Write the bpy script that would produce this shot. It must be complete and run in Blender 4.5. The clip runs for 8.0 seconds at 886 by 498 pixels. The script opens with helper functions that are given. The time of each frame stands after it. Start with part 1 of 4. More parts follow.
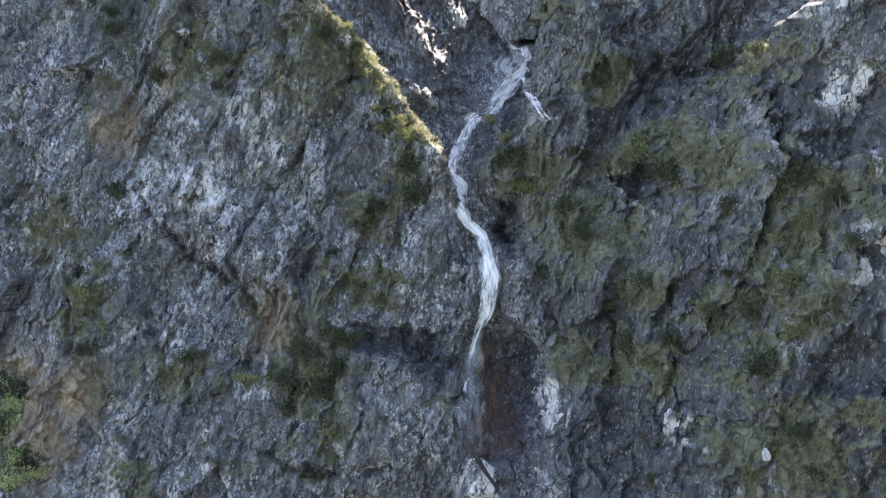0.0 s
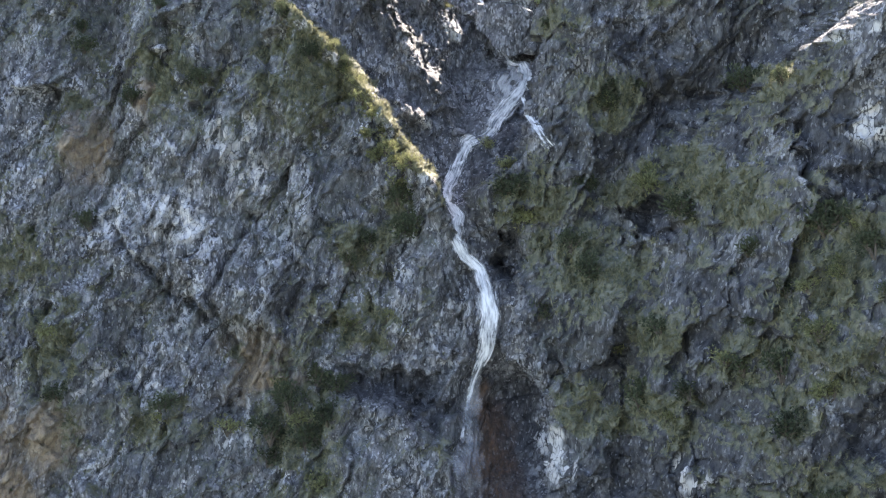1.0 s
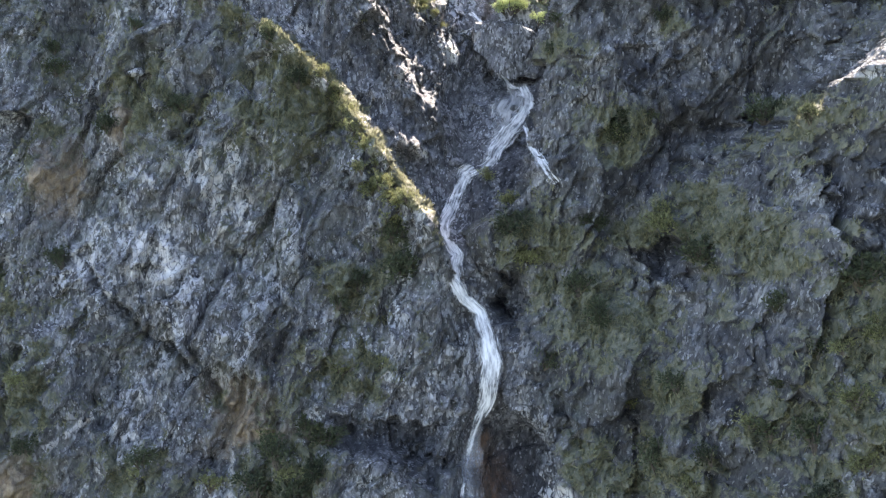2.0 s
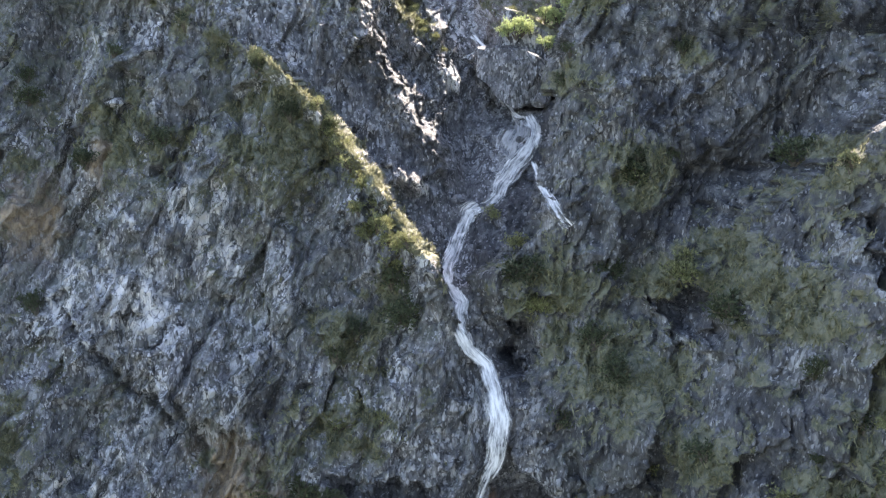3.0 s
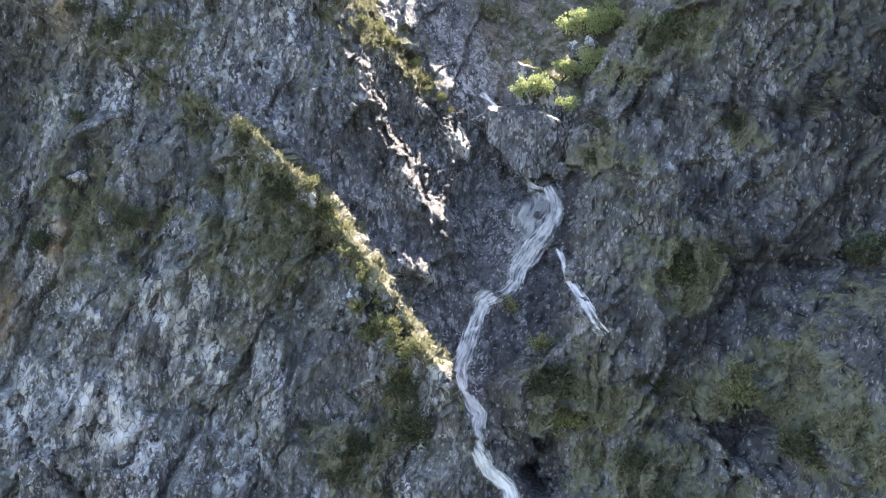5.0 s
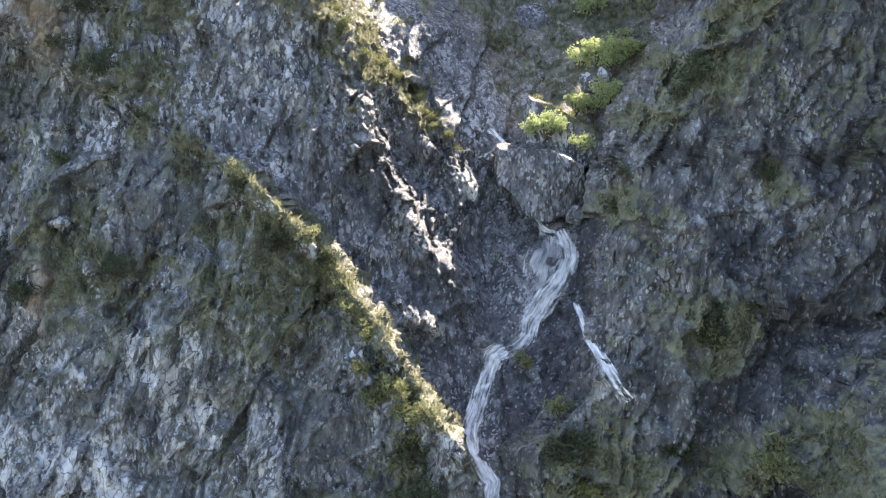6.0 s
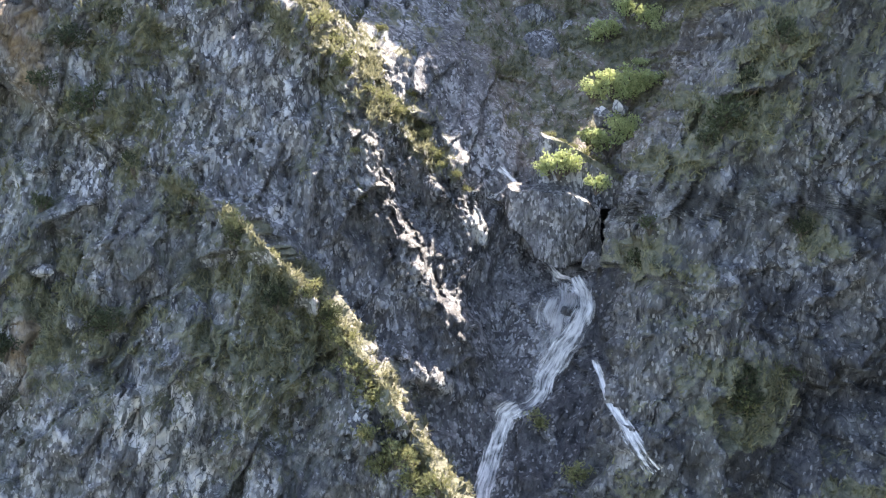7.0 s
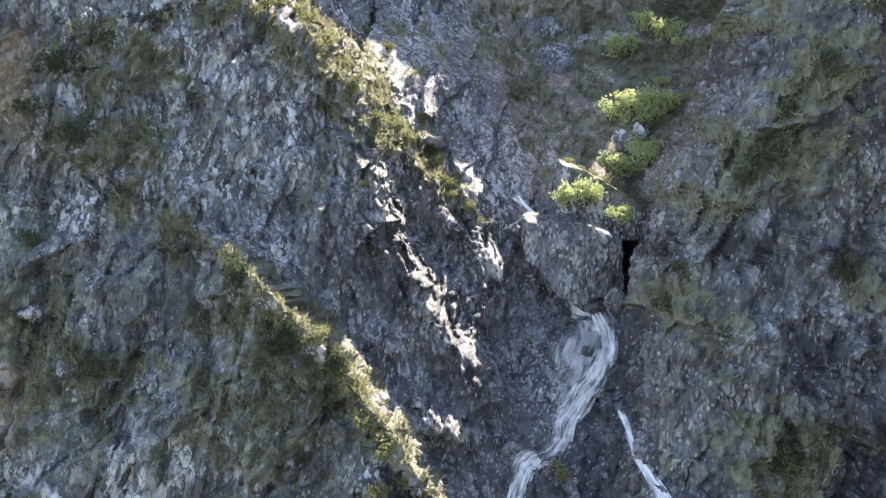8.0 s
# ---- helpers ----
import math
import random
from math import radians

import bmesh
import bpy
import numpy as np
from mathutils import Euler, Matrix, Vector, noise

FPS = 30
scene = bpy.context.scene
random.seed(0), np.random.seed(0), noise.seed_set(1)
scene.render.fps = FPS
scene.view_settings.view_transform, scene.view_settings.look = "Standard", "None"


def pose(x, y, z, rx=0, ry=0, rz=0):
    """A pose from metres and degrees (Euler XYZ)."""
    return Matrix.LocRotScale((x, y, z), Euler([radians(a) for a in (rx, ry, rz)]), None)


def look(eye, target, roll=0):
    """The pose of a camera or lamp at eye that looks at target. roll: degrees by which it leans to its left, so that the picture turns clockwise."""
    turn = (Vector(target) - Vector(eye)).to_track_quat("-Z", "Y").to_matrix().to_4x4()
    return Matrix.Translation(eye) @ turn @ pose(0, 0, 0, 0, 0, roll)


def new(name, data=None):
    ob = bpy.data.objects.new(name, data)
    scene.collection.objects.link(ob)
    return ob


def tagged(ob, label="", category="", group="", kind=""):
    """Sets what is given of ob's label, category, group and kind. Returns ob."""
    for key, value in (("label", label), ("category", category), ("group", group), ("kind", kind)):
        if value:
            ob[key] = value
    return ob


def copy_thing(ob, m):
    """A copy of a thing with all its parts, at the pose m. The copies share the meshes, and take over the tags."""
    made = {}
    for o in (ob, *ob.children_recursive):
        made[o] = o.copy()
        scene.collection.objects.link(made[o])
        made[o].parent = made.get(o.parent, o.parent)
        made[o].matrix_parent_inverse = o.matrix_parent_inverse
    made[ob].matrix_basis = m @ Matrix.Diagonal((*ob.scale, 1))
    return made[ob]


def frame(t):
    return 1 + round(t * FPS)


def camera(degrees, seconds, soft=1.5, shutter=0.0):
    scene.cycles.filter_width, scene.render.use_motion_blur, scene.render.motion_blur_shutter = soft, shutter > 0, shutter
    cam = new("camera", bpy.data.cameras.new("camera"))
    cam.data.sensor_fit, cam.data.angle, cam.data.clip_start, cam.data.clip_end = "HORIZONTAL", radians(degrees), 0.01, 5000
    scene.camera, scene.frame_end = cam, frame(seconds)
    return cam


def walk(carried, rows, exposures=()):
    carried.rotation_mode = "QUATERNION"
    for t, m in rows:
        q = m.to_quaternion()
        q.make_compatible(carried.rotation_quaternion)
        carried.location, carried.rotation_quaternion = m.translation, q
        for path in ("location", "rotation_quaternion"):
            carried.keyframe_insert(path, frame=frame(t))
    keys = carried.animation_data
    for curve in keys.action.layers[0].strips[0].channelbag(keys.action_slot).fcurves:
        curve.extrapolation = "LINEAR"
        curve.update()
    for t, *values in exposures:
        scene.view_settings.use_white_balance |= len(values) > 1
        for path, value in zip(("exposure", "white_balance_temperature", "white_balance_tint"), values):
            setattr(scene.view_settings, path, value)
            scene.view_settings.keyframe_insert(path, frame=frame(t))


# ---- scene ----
cam = camera(36.00, 8.0, soft=1.2)
PATH = [
    (0.0, pose(0.000, -0.000, 60.000, 74.999, 0.000, 0.001)),
    (0.5, pose(-0.021, 3.208, 60.595, 74.696, 0.087, -0.182)),
    (1.0, pose(-0.425, 6.498, 61.218, 74.441, 0.060, -0.551)),
    (1.5, pose(-0.707, 9.474, 61.908, 74.190, 0.040, -0.856)),
    (3.0, pose(-1.985, 18.359, 63.980, 73.550, -0.109, -1.888)),
    (3.5, pose(-2.452, 21.038, 64.635, 73.379, -0.181, -2.237)),
    (4.0, pose(-2.949, 23.817, 65.422, 73.122, -0.309, -2.629)),
    (4.5, pose(-3.421, 26.318, 66.010, 72.982, -0.380, -2.980)),
    (6.0, pose(-4.809, 33.701, 67.840, 72.655, -0.775, -4.008)),
    (6.5, pose(-5.082, 35.929, 68.398, 72.543, -0.862, -4.217)),
    (7.0, pose(-5.367, 38.167, 68.914, 72.523, -0.996, -4.400)),
    (7.5, pose(-5.734, 40.246, 69.443, 72.262, -1.100, -4.636)),
    (8.0, pose(-6.011, 42.408, 70.005, 71.801, -1.119, -4.747)),
]
walk(cam, PATH, exposures=[(0.0, 2.30, 7150.0, 17.0)])

# ---- light ----
world = bpy.data.worlds.new("sky")
scene.world = world
world.use_nodes = True
wn = world.node_tree
wn.nodes.clear()
w_sky = wn.nodes.new("ShaderNodeTexSky")
w_sky.sky_type, w_sky.sun_disc = "NISHITA", False
w_bg = wn.nodes.new("ShaderNodeBackground")
w_bg.inputs["Strength"].default_value = 0.13
w_out = wn.nodes.new("ShaderNodeOutputWorld")
wn.links.new(w_sky.outputs[0], w_bg.inputs[0])
wn.links.new(w_bg.outputs[0], w_out.inputs[0])

TILT = radians(15)
LIFT = 60.0


def to_world(u, v, w):
    """Cliff coordinates (across, up along the face, into the mountain) to world metres."""
    c, s = math.cos(TILT), math.sin(TILT)
    return u, w * c + v * s, v * c - w * s + LIFT


SUN_WAY = Vector((0.45, 0.76, 0.73)).normalized()
sun_data = bpy.data.lights.new("sun", "SUN")
sun_data.energy, sun_data.angle, sun_data.color = 5.0, radians(0.5), (1.0, 0.96, 0.89)
sun = new("sun", sun_data)
sun.matrix_world = look((0, 0, 200), Vector((0, 0, 200)) - SUN_WAY)
w_sky.sun_elevation = math.asin(SUN_WAY.z)
w_sky.sun_rotation = math.atan2(SUN_WAY.x, SUN_WAY.y)


# ---- terrain ----
def hashed(ix, iy, iz, seed):
    h = (ix * 374761393 + iy * 668265263 + iz * 2147483647 + seed * 144665) & 0xFFFFFFFF
    h = ((h ^ (h >> 13)) * 1274126177) & 0xFFFFFFFF
    h = ((h ^ (h >> 16)) * 2246822519) & 0xFFFFFFFF
    return ((h ^ (h >> 15)) & 0xFFFFFF) / float(0xFFFFFF)


def value_noise(x, y, seed):
    """Smooth noise from -1 to 1."""
    ix, iy = np.floor(x).astype(np.int64), np.floor(y).astype(np.int64)
    fx, fy = x - ix, y - iy
    sx, sy = fx * fx * fx * (fx * (fx * 6 - 15) + 10), fy * fy * fy * (fy * (fy * 6 - 15) + 10)
    total = 0.0
    for dx, kx in ((0, 1 - sx), (1, sx)):
        for dy, ky in ((0, 1 - sy), (1, sy)):
            a = hashed(ix + dx, iy + dy, 0, seed) * 2 * math.pi
            total = total + kx * ky * ((fx - dx) * np.cos(a) + (fy - dy) * np.sin(a))
    return total * 1.5


def layered(x, y, seed, octaves=4, gain=0.5):
    total, amp = 0.0, 1.0
    for k in range(octaves):
        total = total + amp * value_noise(x * 2 ** k, y * 2 ** k, seed + k)
        amp *= gain
    return total


def blocks(x, y, seed, lean=1.0):
    """Broken rock: every cell is a tilted facet at a height of its own. Also gives the nearness of the joint."""
    ix, iy = np.floor(x).astype(np.int64), np.floor(y).astype(np.int64)
    best = np.full(x.shape, 9.0)
    second = np.full(x.shape, 9.0)
    height = np.zeros(x.shape)
    for dx in (-1, 0, 1):
        for dy in (-1, 0, 1):
            cx, cy = ix + dx, iy + dy
            px, py = x - cx - hashed(cx, cy, 1, seed), y - cy - hashed(cx, cy, 2, seed)
            d = px * px + py * py
            facet = (hashed(cx, cy, 3, seed) - 0.5) + lean * (px * (hashed(cx, cy, 4, seed) - 0.5) + py * (hashed(cx, cy, 5, seed) - 0.5)) * 2
            near = d < best
            second = np.where(near, best, np.minimum(second, d))
            height = np.where(near, facet, height)
            best = np.where(near, d, best)
    return height, np.sqrt(second) - np.sqrt(best)


def quad(c, u, v):
    c = tuple(c) + (0.0,) * (6 - len(c))
    return c[0] + c[1] * u + c[2] * v + c[3] * u * u + c[4] * u * v + c[5] * v * v


def over(x, soft):
    return 1 / (1 + np.exp(-np.clip(x / soft, -40, 40)))


# The edges of the buttresses: across, at heights along the face.
def ridge_edge(v):
    return np.interp(v, (-40, -13, -9, -6, -3, 0, 2, 4, 5.8, 6.7, 8.8, 10.7, 12.4, 14.6, 16.6, 17.6, 18.3, 19.4, 22, 30), (2, 1.0, 0.9, 1.5, 2.3, 2.1, 1.6, 1.1, 0.5, -0.3, -1.7, -2.9, -4.35, -6.05, -8.0, -9.2, -10.5, -12.9, -18, -30))


def slab_edge(v):
    return np.interp(v, (5, 8.5, 11, 15, 17.4, 17.8, 19.2, 21, 23.4, 26.2, 28, 32, 40), (1.0, 1.4, 2.4, 3.0, 2.6, 2.3, 1.2, -0.34, -1.9, -4.4, -5.2, -7, -12))


def wall_edge(v):
    return np.interp(v, (-40, -13, -9, -6, -4.5, -3, 0, 2, 4, 5.5, 6.6, 8, 12, 15, 17, 18.5, 20.7, 23.2, 25.4, 28, 34, 60), (6, 5.6, 6.1, 5.7, 4.2, 3.7, 3.9, 3.2, 2.3, 2.4, 3.9, 5.0, 5.5, 5.9, 6.1, 6.5, 7.4, 9.0, 9.7, 10.4, 14, 26))


def front_edge(v):
    return np.interp(v, (-40, -12, -8, -5, -1, 3.5, 5, 8.5, 10.7, 13, 17, 30), (11, 11, 9.8, 9.9, 9.8, 11.2, 12.7, 14.2, 16.9, 19.0, 23, 38))


def gully_depth(v):
    return np.interp(v, (-40, -16, -12, -7, -4, -3, 0, 2.5, 4.5, 6, 8.5, 12, 15, 17, 18.5), (70, 80, 82.5, 85.5, 85.8, 85.2, 86, 87.7, 89, 91, 92.8, 95.5, 98.6, 99.8, 100.6))


def rib_line(v):
    return np.interp(v, (11, 12.2, 13.4, 14.4, 15.4, 17, 18.2, 19.3, 21, 23.1, 24.7, 26.5, 28, 32), (0.6, -0.1, -1.1, -1.7, -2.0, -3.0, -3.9, -3.9, -4.5, -5, -5.9, -7.4, -9, -13))


def spur_line(v):
    return np.interp(v, (13, 15.2, 16.8, 18.5, 20.6, 22.3, 24.5, 27, 32), (0.7, 0.8, 0.8, -0.3, -1.7, -2.7, -3.8, -6.2, -10))


def base_depth(u, v):
    """Depth of the cliff's large forms."""
    uc, vc = np.clip(u, -30, 22), np.clip(v, -15, 29)
    up, down = np.maximum(v - vc, 0), np.minimum(v - vc, 0)
    out = 1.0 * up + 0.35 * down - 0.15 * np.maximum(-30 - u, 0)
    left = quad((86.3, -0.135, 0.22, 0.0027, -0.006, 0.0011), uc, vc) + out
    beyond = over(u - rib_line(v) - 1.2, 0.70)
    slab = 94.6 + 0.15 * np.maximum(uc, -16) + 0.30 * (vc - 14) + (3.3 + 0.13 * np.maximum(vc - 14, 0)) * beyond + out
    basin = over(u - 3.4, 0.35)
    # the unseen headwall is shaped to shade the basin and let sun past right
    back = 100.6 + (0.62 + 0.6 * basin) * (vc - 18.5) + 1.1 * (1 - basin) * np.maximum(vc - 25, 0) + 0.04 * np.minimum(up, 15) + 1.3 * np.maximum(up - 15, 0) + 2.0 * over(u - 18, 0.7) * up - 0.6 * np.maximum(2 - uc, 0)
    back = np.where(v > 18.5, back, gully_depth(v))
    # its unseen top is cut back so that the sun reaches the gully
    right = quad((87.3, -0.739, 0.364, 0.0169, -0.0038, -0.0036), np.minimum(uc, 18), vc) + 6.0 * np.clip(v - 28, 0, 5) + 1.2 * np.maximum(v - 33, 0) + 0.35 * down
    # beyond the view it comes forward to cut sky light from the right
    front = quad((104.0, -2.908, 1.232, 0.0492, -0.048, 0.0193), uc, np.clip(v, -12, 9.5)) + 0.35 * down + 1.5 * np.maximum(v - 22, 0) + 4 * np.clip(v - 28, 0, 5) - 1.6 * np.clip(u - 22, 0, 30)
    right = right - 2.4 * np.exp(-((u - 9.6) / 1.8) ** 2 - ((v + 1.0) / 2.2) ** 2)
    right = right + 6 * np.exp(-np.maximum(u - wall_edge(v), 0) / 1.0) * over(v - 22, 0.8)
    # the pocket over the pool basin and the ledges of the left face
    left = left - 2.3 * over(u + 6.3, 0.25) * over(np.interp(u, (-6, -2.4, -1.3, 1), (-6.3, -6.5, -7.8, -9.6)) - v, 0.18) * over(v + 15, 1)
    left = left + 1.6 * np.exp(-((u + 12.5) / 1.5) ** 2 - ((v + 3.2) / 1.6) ** 2)
    left = left - 1.5 * np.exp(-((u - ridge_edge(v) + 0.65) / 0.7) ** 2) * over(v - 5, 0.8) * over(19 - v, 1.0)
    left = left + 2.0 * np.exp(-((u + 22) / 1.6) ** 2) * over(v - 3, 2)
    slab = slab - (1.3 + 0.4 * value_noise(v * 0.8, u * 0.2, 5)) * np.exp(-((u - rib_line(v) - 0.2) / 1.1) ** 2) * over(v - 11.5, 0.6)
    slab = slab - (0.8 + 0.6 * value_noise(v * 0.5, u * 0.2, 7)) * np.exp(-((u - rib_line(v) + 2.4) / 0.75) ** 2) * over(v - 13.5, 0.6) * over(23 - v, 0.6)
    slab = slab - (1.6 + 0.4 * value_noise(v * 0.7, u * 0.3, 6)) * np.exp(-((u - spur_line(v) + 0.3) / 1.1) ** 2) * over(v - 14.6, 0.5)
    slab = slab - 1.7 * np.exp(-((u + 1.5) / 1.3) ** 2 - ((v - 10.5 + 0.45 * (u + 1.5)) / 0.55) ** 2)
    d = back
    d = d + (slab - d) * over(slab_edge(v) - u, 0.22) * over(v - 5, 0.5)
    d = d + (left - d) * over(ridge_edge(v) - u, 0.16)
    d = d + (np.minimum(right, d) - d) * over(u - wall_edge(v), 0.16)
    d = d + (np.minimum(front, d) - d) * over(u - front_edge(v), 0.25)
    d = d + 2.2 * over(u - ridge_edge(v) - 0.5, 0.3) * over(wall_edge(v) - 0.3 - u, 0.2) * over(-5.2 - v, 0.4) * over(v + 11.5, 0.5)
    # overhung band above the ledge of the front buttress
    ledge = np.interp(u, (9, 11.2, 13.8, 16.1, 18.5, 21), (7.6, 8.2, 9.1, 10.9, 13.2, 15.6))
    d = d + 1.7 * over(v - ledge - 0.1, 0.2) * over(ledge + 2.3 - v, 0.5) * over(u - 11.5, 0.8) * over(18.2 - u, 0.6)
    # dark wedge of rock between the two falls
    d = d - 1.2 * over(u - np.interp(v, (4, 6, 8.5, 9.5, 12), (1.6, 2.2, 2.7, 4.0, 5.6)), 0.15) * over(wall_edge(v) + 0.3 - u, 0.3) * over(v - 4.5, 0.4) * over(11.5 - v, 0.3)
    d = d + 3.5 * np.exp(-((u - wall_edge(v) + 0.35) / 0.4) ** 2) * over(v - 15.2, 0.3) * over(19.5 - v, 0.4)
    return d


def undercut(u, v, d):
    """How far the gully and the main wall run in behind the edges of the nearer buttresses."""
    wall, front = wall_edge(v), front_edge(v)
    rows = v[:, 0]
    near_wall = base_depth(wall_edge(rows) + 0.7, rows)[:, None]
    near_front = base_depth(front_edge(rows) + 0.9, rows)[:, None]
    a = 0.24 * np.clip(d - near_wall, 0, 14) * np.exp(-np.maximum(wall - u, 0) / 0.7) * (u < wall + 0.6)
    b = 0.20 * np.clip(d - near_front, 0, 12) * np.exp(-np.maximum(front - u, 0) / 0.7) * (u < front + 0.8) * (u > wall + 0.8)
    return np.maximum(a, b)


def relief(u, v):
    """Weathering of the face at falling sizes."""
    a = u + 0.45 * value_noise(u * 0.35, v * 0.35, 11) + 0.12 * value_noise(u * 1.7, v * 1.7, 12)
    b = v + 0.45 * value_noise(u * 0.35 + 40, v * 0.35, 13) + 0.12 * value_noise(u * 1.7 + 9, v * 1.7, 14)
    # joints lean from lower left to upper right
    a, b = a * 0.92 - b * 0.38, (a * 0.38 + b * 0.92) * 0.42
    r = 0.9 * layered(a * 0.16, b * 0.30, 21, 3)
    big, joint_big = blocks(a * 0.36, b * 0.40, 31, 1.0)
    mid, joint_mid = blocks(a * 1.0, b * 1.1, 32, 1.0)
    small, joint_small = blocks(a * 2.6, b * 2.8, 33, 1.0)
    fine, _ = blocks(a * 6.2, b * 6.5, 34, 1.0)
    r = r + 1.5 * big + 0.60 * mid + 0.25 * small + 0.11 * fine
    r = r + 0.05 * np.exp(-(joint_mid / 0.05) ** 2)
    crag = 1 - np.abs(layered(a * 0.55, b * 0.7, 51, 3))
    flute = 1 - np.abs(layered(a * 0.95, b * 0.35, 52, 3, 0.6))
    r = r - 0.55 * flute ** 2 * over(layered(a * 0.12, b * 0.2, 53, 2), 0.15)
    return r - 0.5 * crag ** 3 + 0.12 * layered(u * 1.3, v * 0.8, 41, 4, 0.6)


CREVICES = [
    [(-20.02, 2.87), (-16.79, -0.33), (-13.04, -2.36), (-11.67, -4.68)],
    [(-2.27, -5.28), (-4.40, -5.36), (-5.85, -4.78)],
    [(-11.26, 4.11), (-12.68, 1.51), (-13.72, -0.70), (-12.71, -2.92)],
    [(-24.20, -1.47), (-24.48, -4.42), (-24.06, -6.59)],
    [(-11.02, -12.77), (-7.80, -13.90), (-3.19, -13.19)],
    [(11.54, -10.43), (11.86, -8.36), (12.47, -5.96)],
    [(12.50, -1.82), (11.88, -3.66), (12.86, -5.34)],
    [(-18.45, 12.10), (-18.24, 14.98)],
    [(-17.51, 16.62), (-17.53, 14.83), (-18.14, 13.05)],
    [(-10.90, 14.96), (-10.43, 13.24), (-10.62, 11.55)],
    [(-13.40, 14.47), (-13.81, 12.74), (-15.35, 10.99)],
    [(17.82, 8.10), (18.05, 6.48), (17.28, 5.34)],
    [(-8.13, 0.03), (-9.18, -2.13), (-9.85, -4.28)],
    [(3.09, 1.47), (4.08, 0.03)],
]
PALE_LINES = [
    [(-19.10, -4.79), (-21.37, -6.37), (-23.18, -7.64)],
    [(-19.10, -4.79), (-17.12, -5.99)],
    [(-7.79, -14.43), (-5.59, -13.66), (-3.80, -13.06)],
    [(-15.51, -12.69), (-14.02, -13.67), (-12.03, -14.37)],
    [(9.63, 0.54), (9.88, -1.30)],
    [(12.59, -5.95), (12.06, -8.33), (11.58, -10.42)],
    [(20.76, 4.85), (20.80, 3.52)],
    [(-21.05, 5.45), (-19.70, 2.68)],
    [(-25.56, -7.33), (-26.58, -8.77)],
    # this ledge is sunlit; its brightness is painted as pale rock
    [(-2.77, 11.23), (-1.57, 10.76), (-0.65, 9.85)],
    [(-25.15, -12.92), (-23.85, -14.58)],
    [(-11.22, -7.11), (-11.28, -10.22)],
]
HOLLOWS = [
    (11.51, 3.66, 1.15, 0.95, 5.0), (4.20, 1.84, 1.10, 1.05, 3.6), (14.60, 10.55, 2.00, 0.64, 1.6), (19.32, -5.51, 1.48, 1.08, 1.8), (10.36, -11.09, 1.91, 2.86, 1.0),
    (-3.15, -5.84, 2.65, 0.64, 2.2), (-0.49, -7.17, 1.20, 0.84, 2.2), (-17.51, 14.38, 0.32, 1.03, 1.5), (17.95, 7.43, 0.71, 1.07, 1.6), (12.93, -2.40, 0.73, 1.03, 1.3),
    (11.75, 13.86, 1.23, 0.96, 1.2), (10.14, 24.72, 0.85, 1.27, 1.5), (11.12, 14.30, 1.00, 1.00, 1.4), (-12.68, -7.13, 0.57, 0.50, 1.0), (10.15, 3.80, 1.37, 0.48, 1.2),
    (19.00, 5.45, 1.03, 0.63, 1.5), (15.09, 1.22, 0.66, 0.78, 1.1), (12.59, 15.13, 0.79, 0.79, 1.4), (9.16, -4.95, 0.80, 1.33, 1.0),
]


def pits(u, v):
    """Hollows and overhangs that the light does not reach; they are also painted darker."""
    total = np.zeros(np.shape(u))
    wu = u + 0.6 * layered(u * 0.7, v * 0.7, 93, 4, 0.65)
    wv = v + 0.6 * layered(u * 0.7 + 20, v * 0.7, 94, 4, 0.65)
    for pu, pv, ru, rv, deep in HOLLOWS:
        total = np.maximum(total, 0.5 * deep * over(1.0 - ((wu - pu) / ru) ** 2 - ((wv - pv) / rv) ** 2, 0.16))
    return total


def near_lines(u, v, lines, width):
    """One on the lines, falling off over the width, with a wavering course."""
    total = np.zeros(np.shape(u))
    wu = u + 0.25 * layered(u * 0.9, v * 0.9, 91, 3)
    wv = v + 0.25 * layered(u * 0.9 + 20, v * 0.9, 92, 3)
    for line in lines:
        for (u0, v0), (u1, v1) in zip(line, line[1:]):
            du, dv = u1 - u0, v1 - v0
            k = np.clip(((wu - u0) * du + (wv - v0) * dv) / (du * du + dv * dv), 0, 1)
            total = np.maximum(total, np.exp(-((wu - u0 - k * du) ** 2 + (wv - v0 - k * dv) ** 2) / width ** 2))
    return total


def crevices(u, v):
    """Depth of the open clefts in the face."""
    return near_lines(u, v, CREVICES, 0.26)


def softness(u, v):
    """Less broken rock in the gully bed and on the grassy basin."""
    bed = over(u - ridge_edge(v) - 0.2, 0.2) * over(wall_edge(v) - u, 0.2) * over(17 - v, 0.5)
    basin = over(u - slab_edge(v) - 0.3, 0.3) * over(wall_edge(v) - u, 0.3) * over(v - 19, 0.7)
    return 1 - 0.55 * bed - 0.6 * basin


def roughness(u, v):
    """The ribs are shattered into upright shards; the slabs between are not."""
    rib = np.exp(-((u - rib_line(v) - 0.4) / 1.9) ** 4) * over(v - 11.6, 0.3) * over(24 - v, 0.8)
    foot = np.exp(-((u + 1.7) / 1.5) ** 4 - ((v - 10.9 + 0.62 * (u + 1.7)) / 0.55) ** 4)
    spur = np.exp(-((u - spur_line(v) - 0.1) / 1.1) ** 4) * over(v - 14.8, 0.25)
    where = np.maximum(np.maximum(rib, foot), spur)
    a, b = u + 0.35 * v, v - 0.2 * u
    slab, _ = blocks(a * 0.9, b * 0.5, 60, 1.6)
    shard, _ = blocks(a * 2.3, b * 1.1, 61, 1.8)
    chip, _ = blocks(a * 5.5, b * 2.8, 62, 1.8)
    return where * (0.24 * slab + 0.42 * shard + 0.16 * chip)


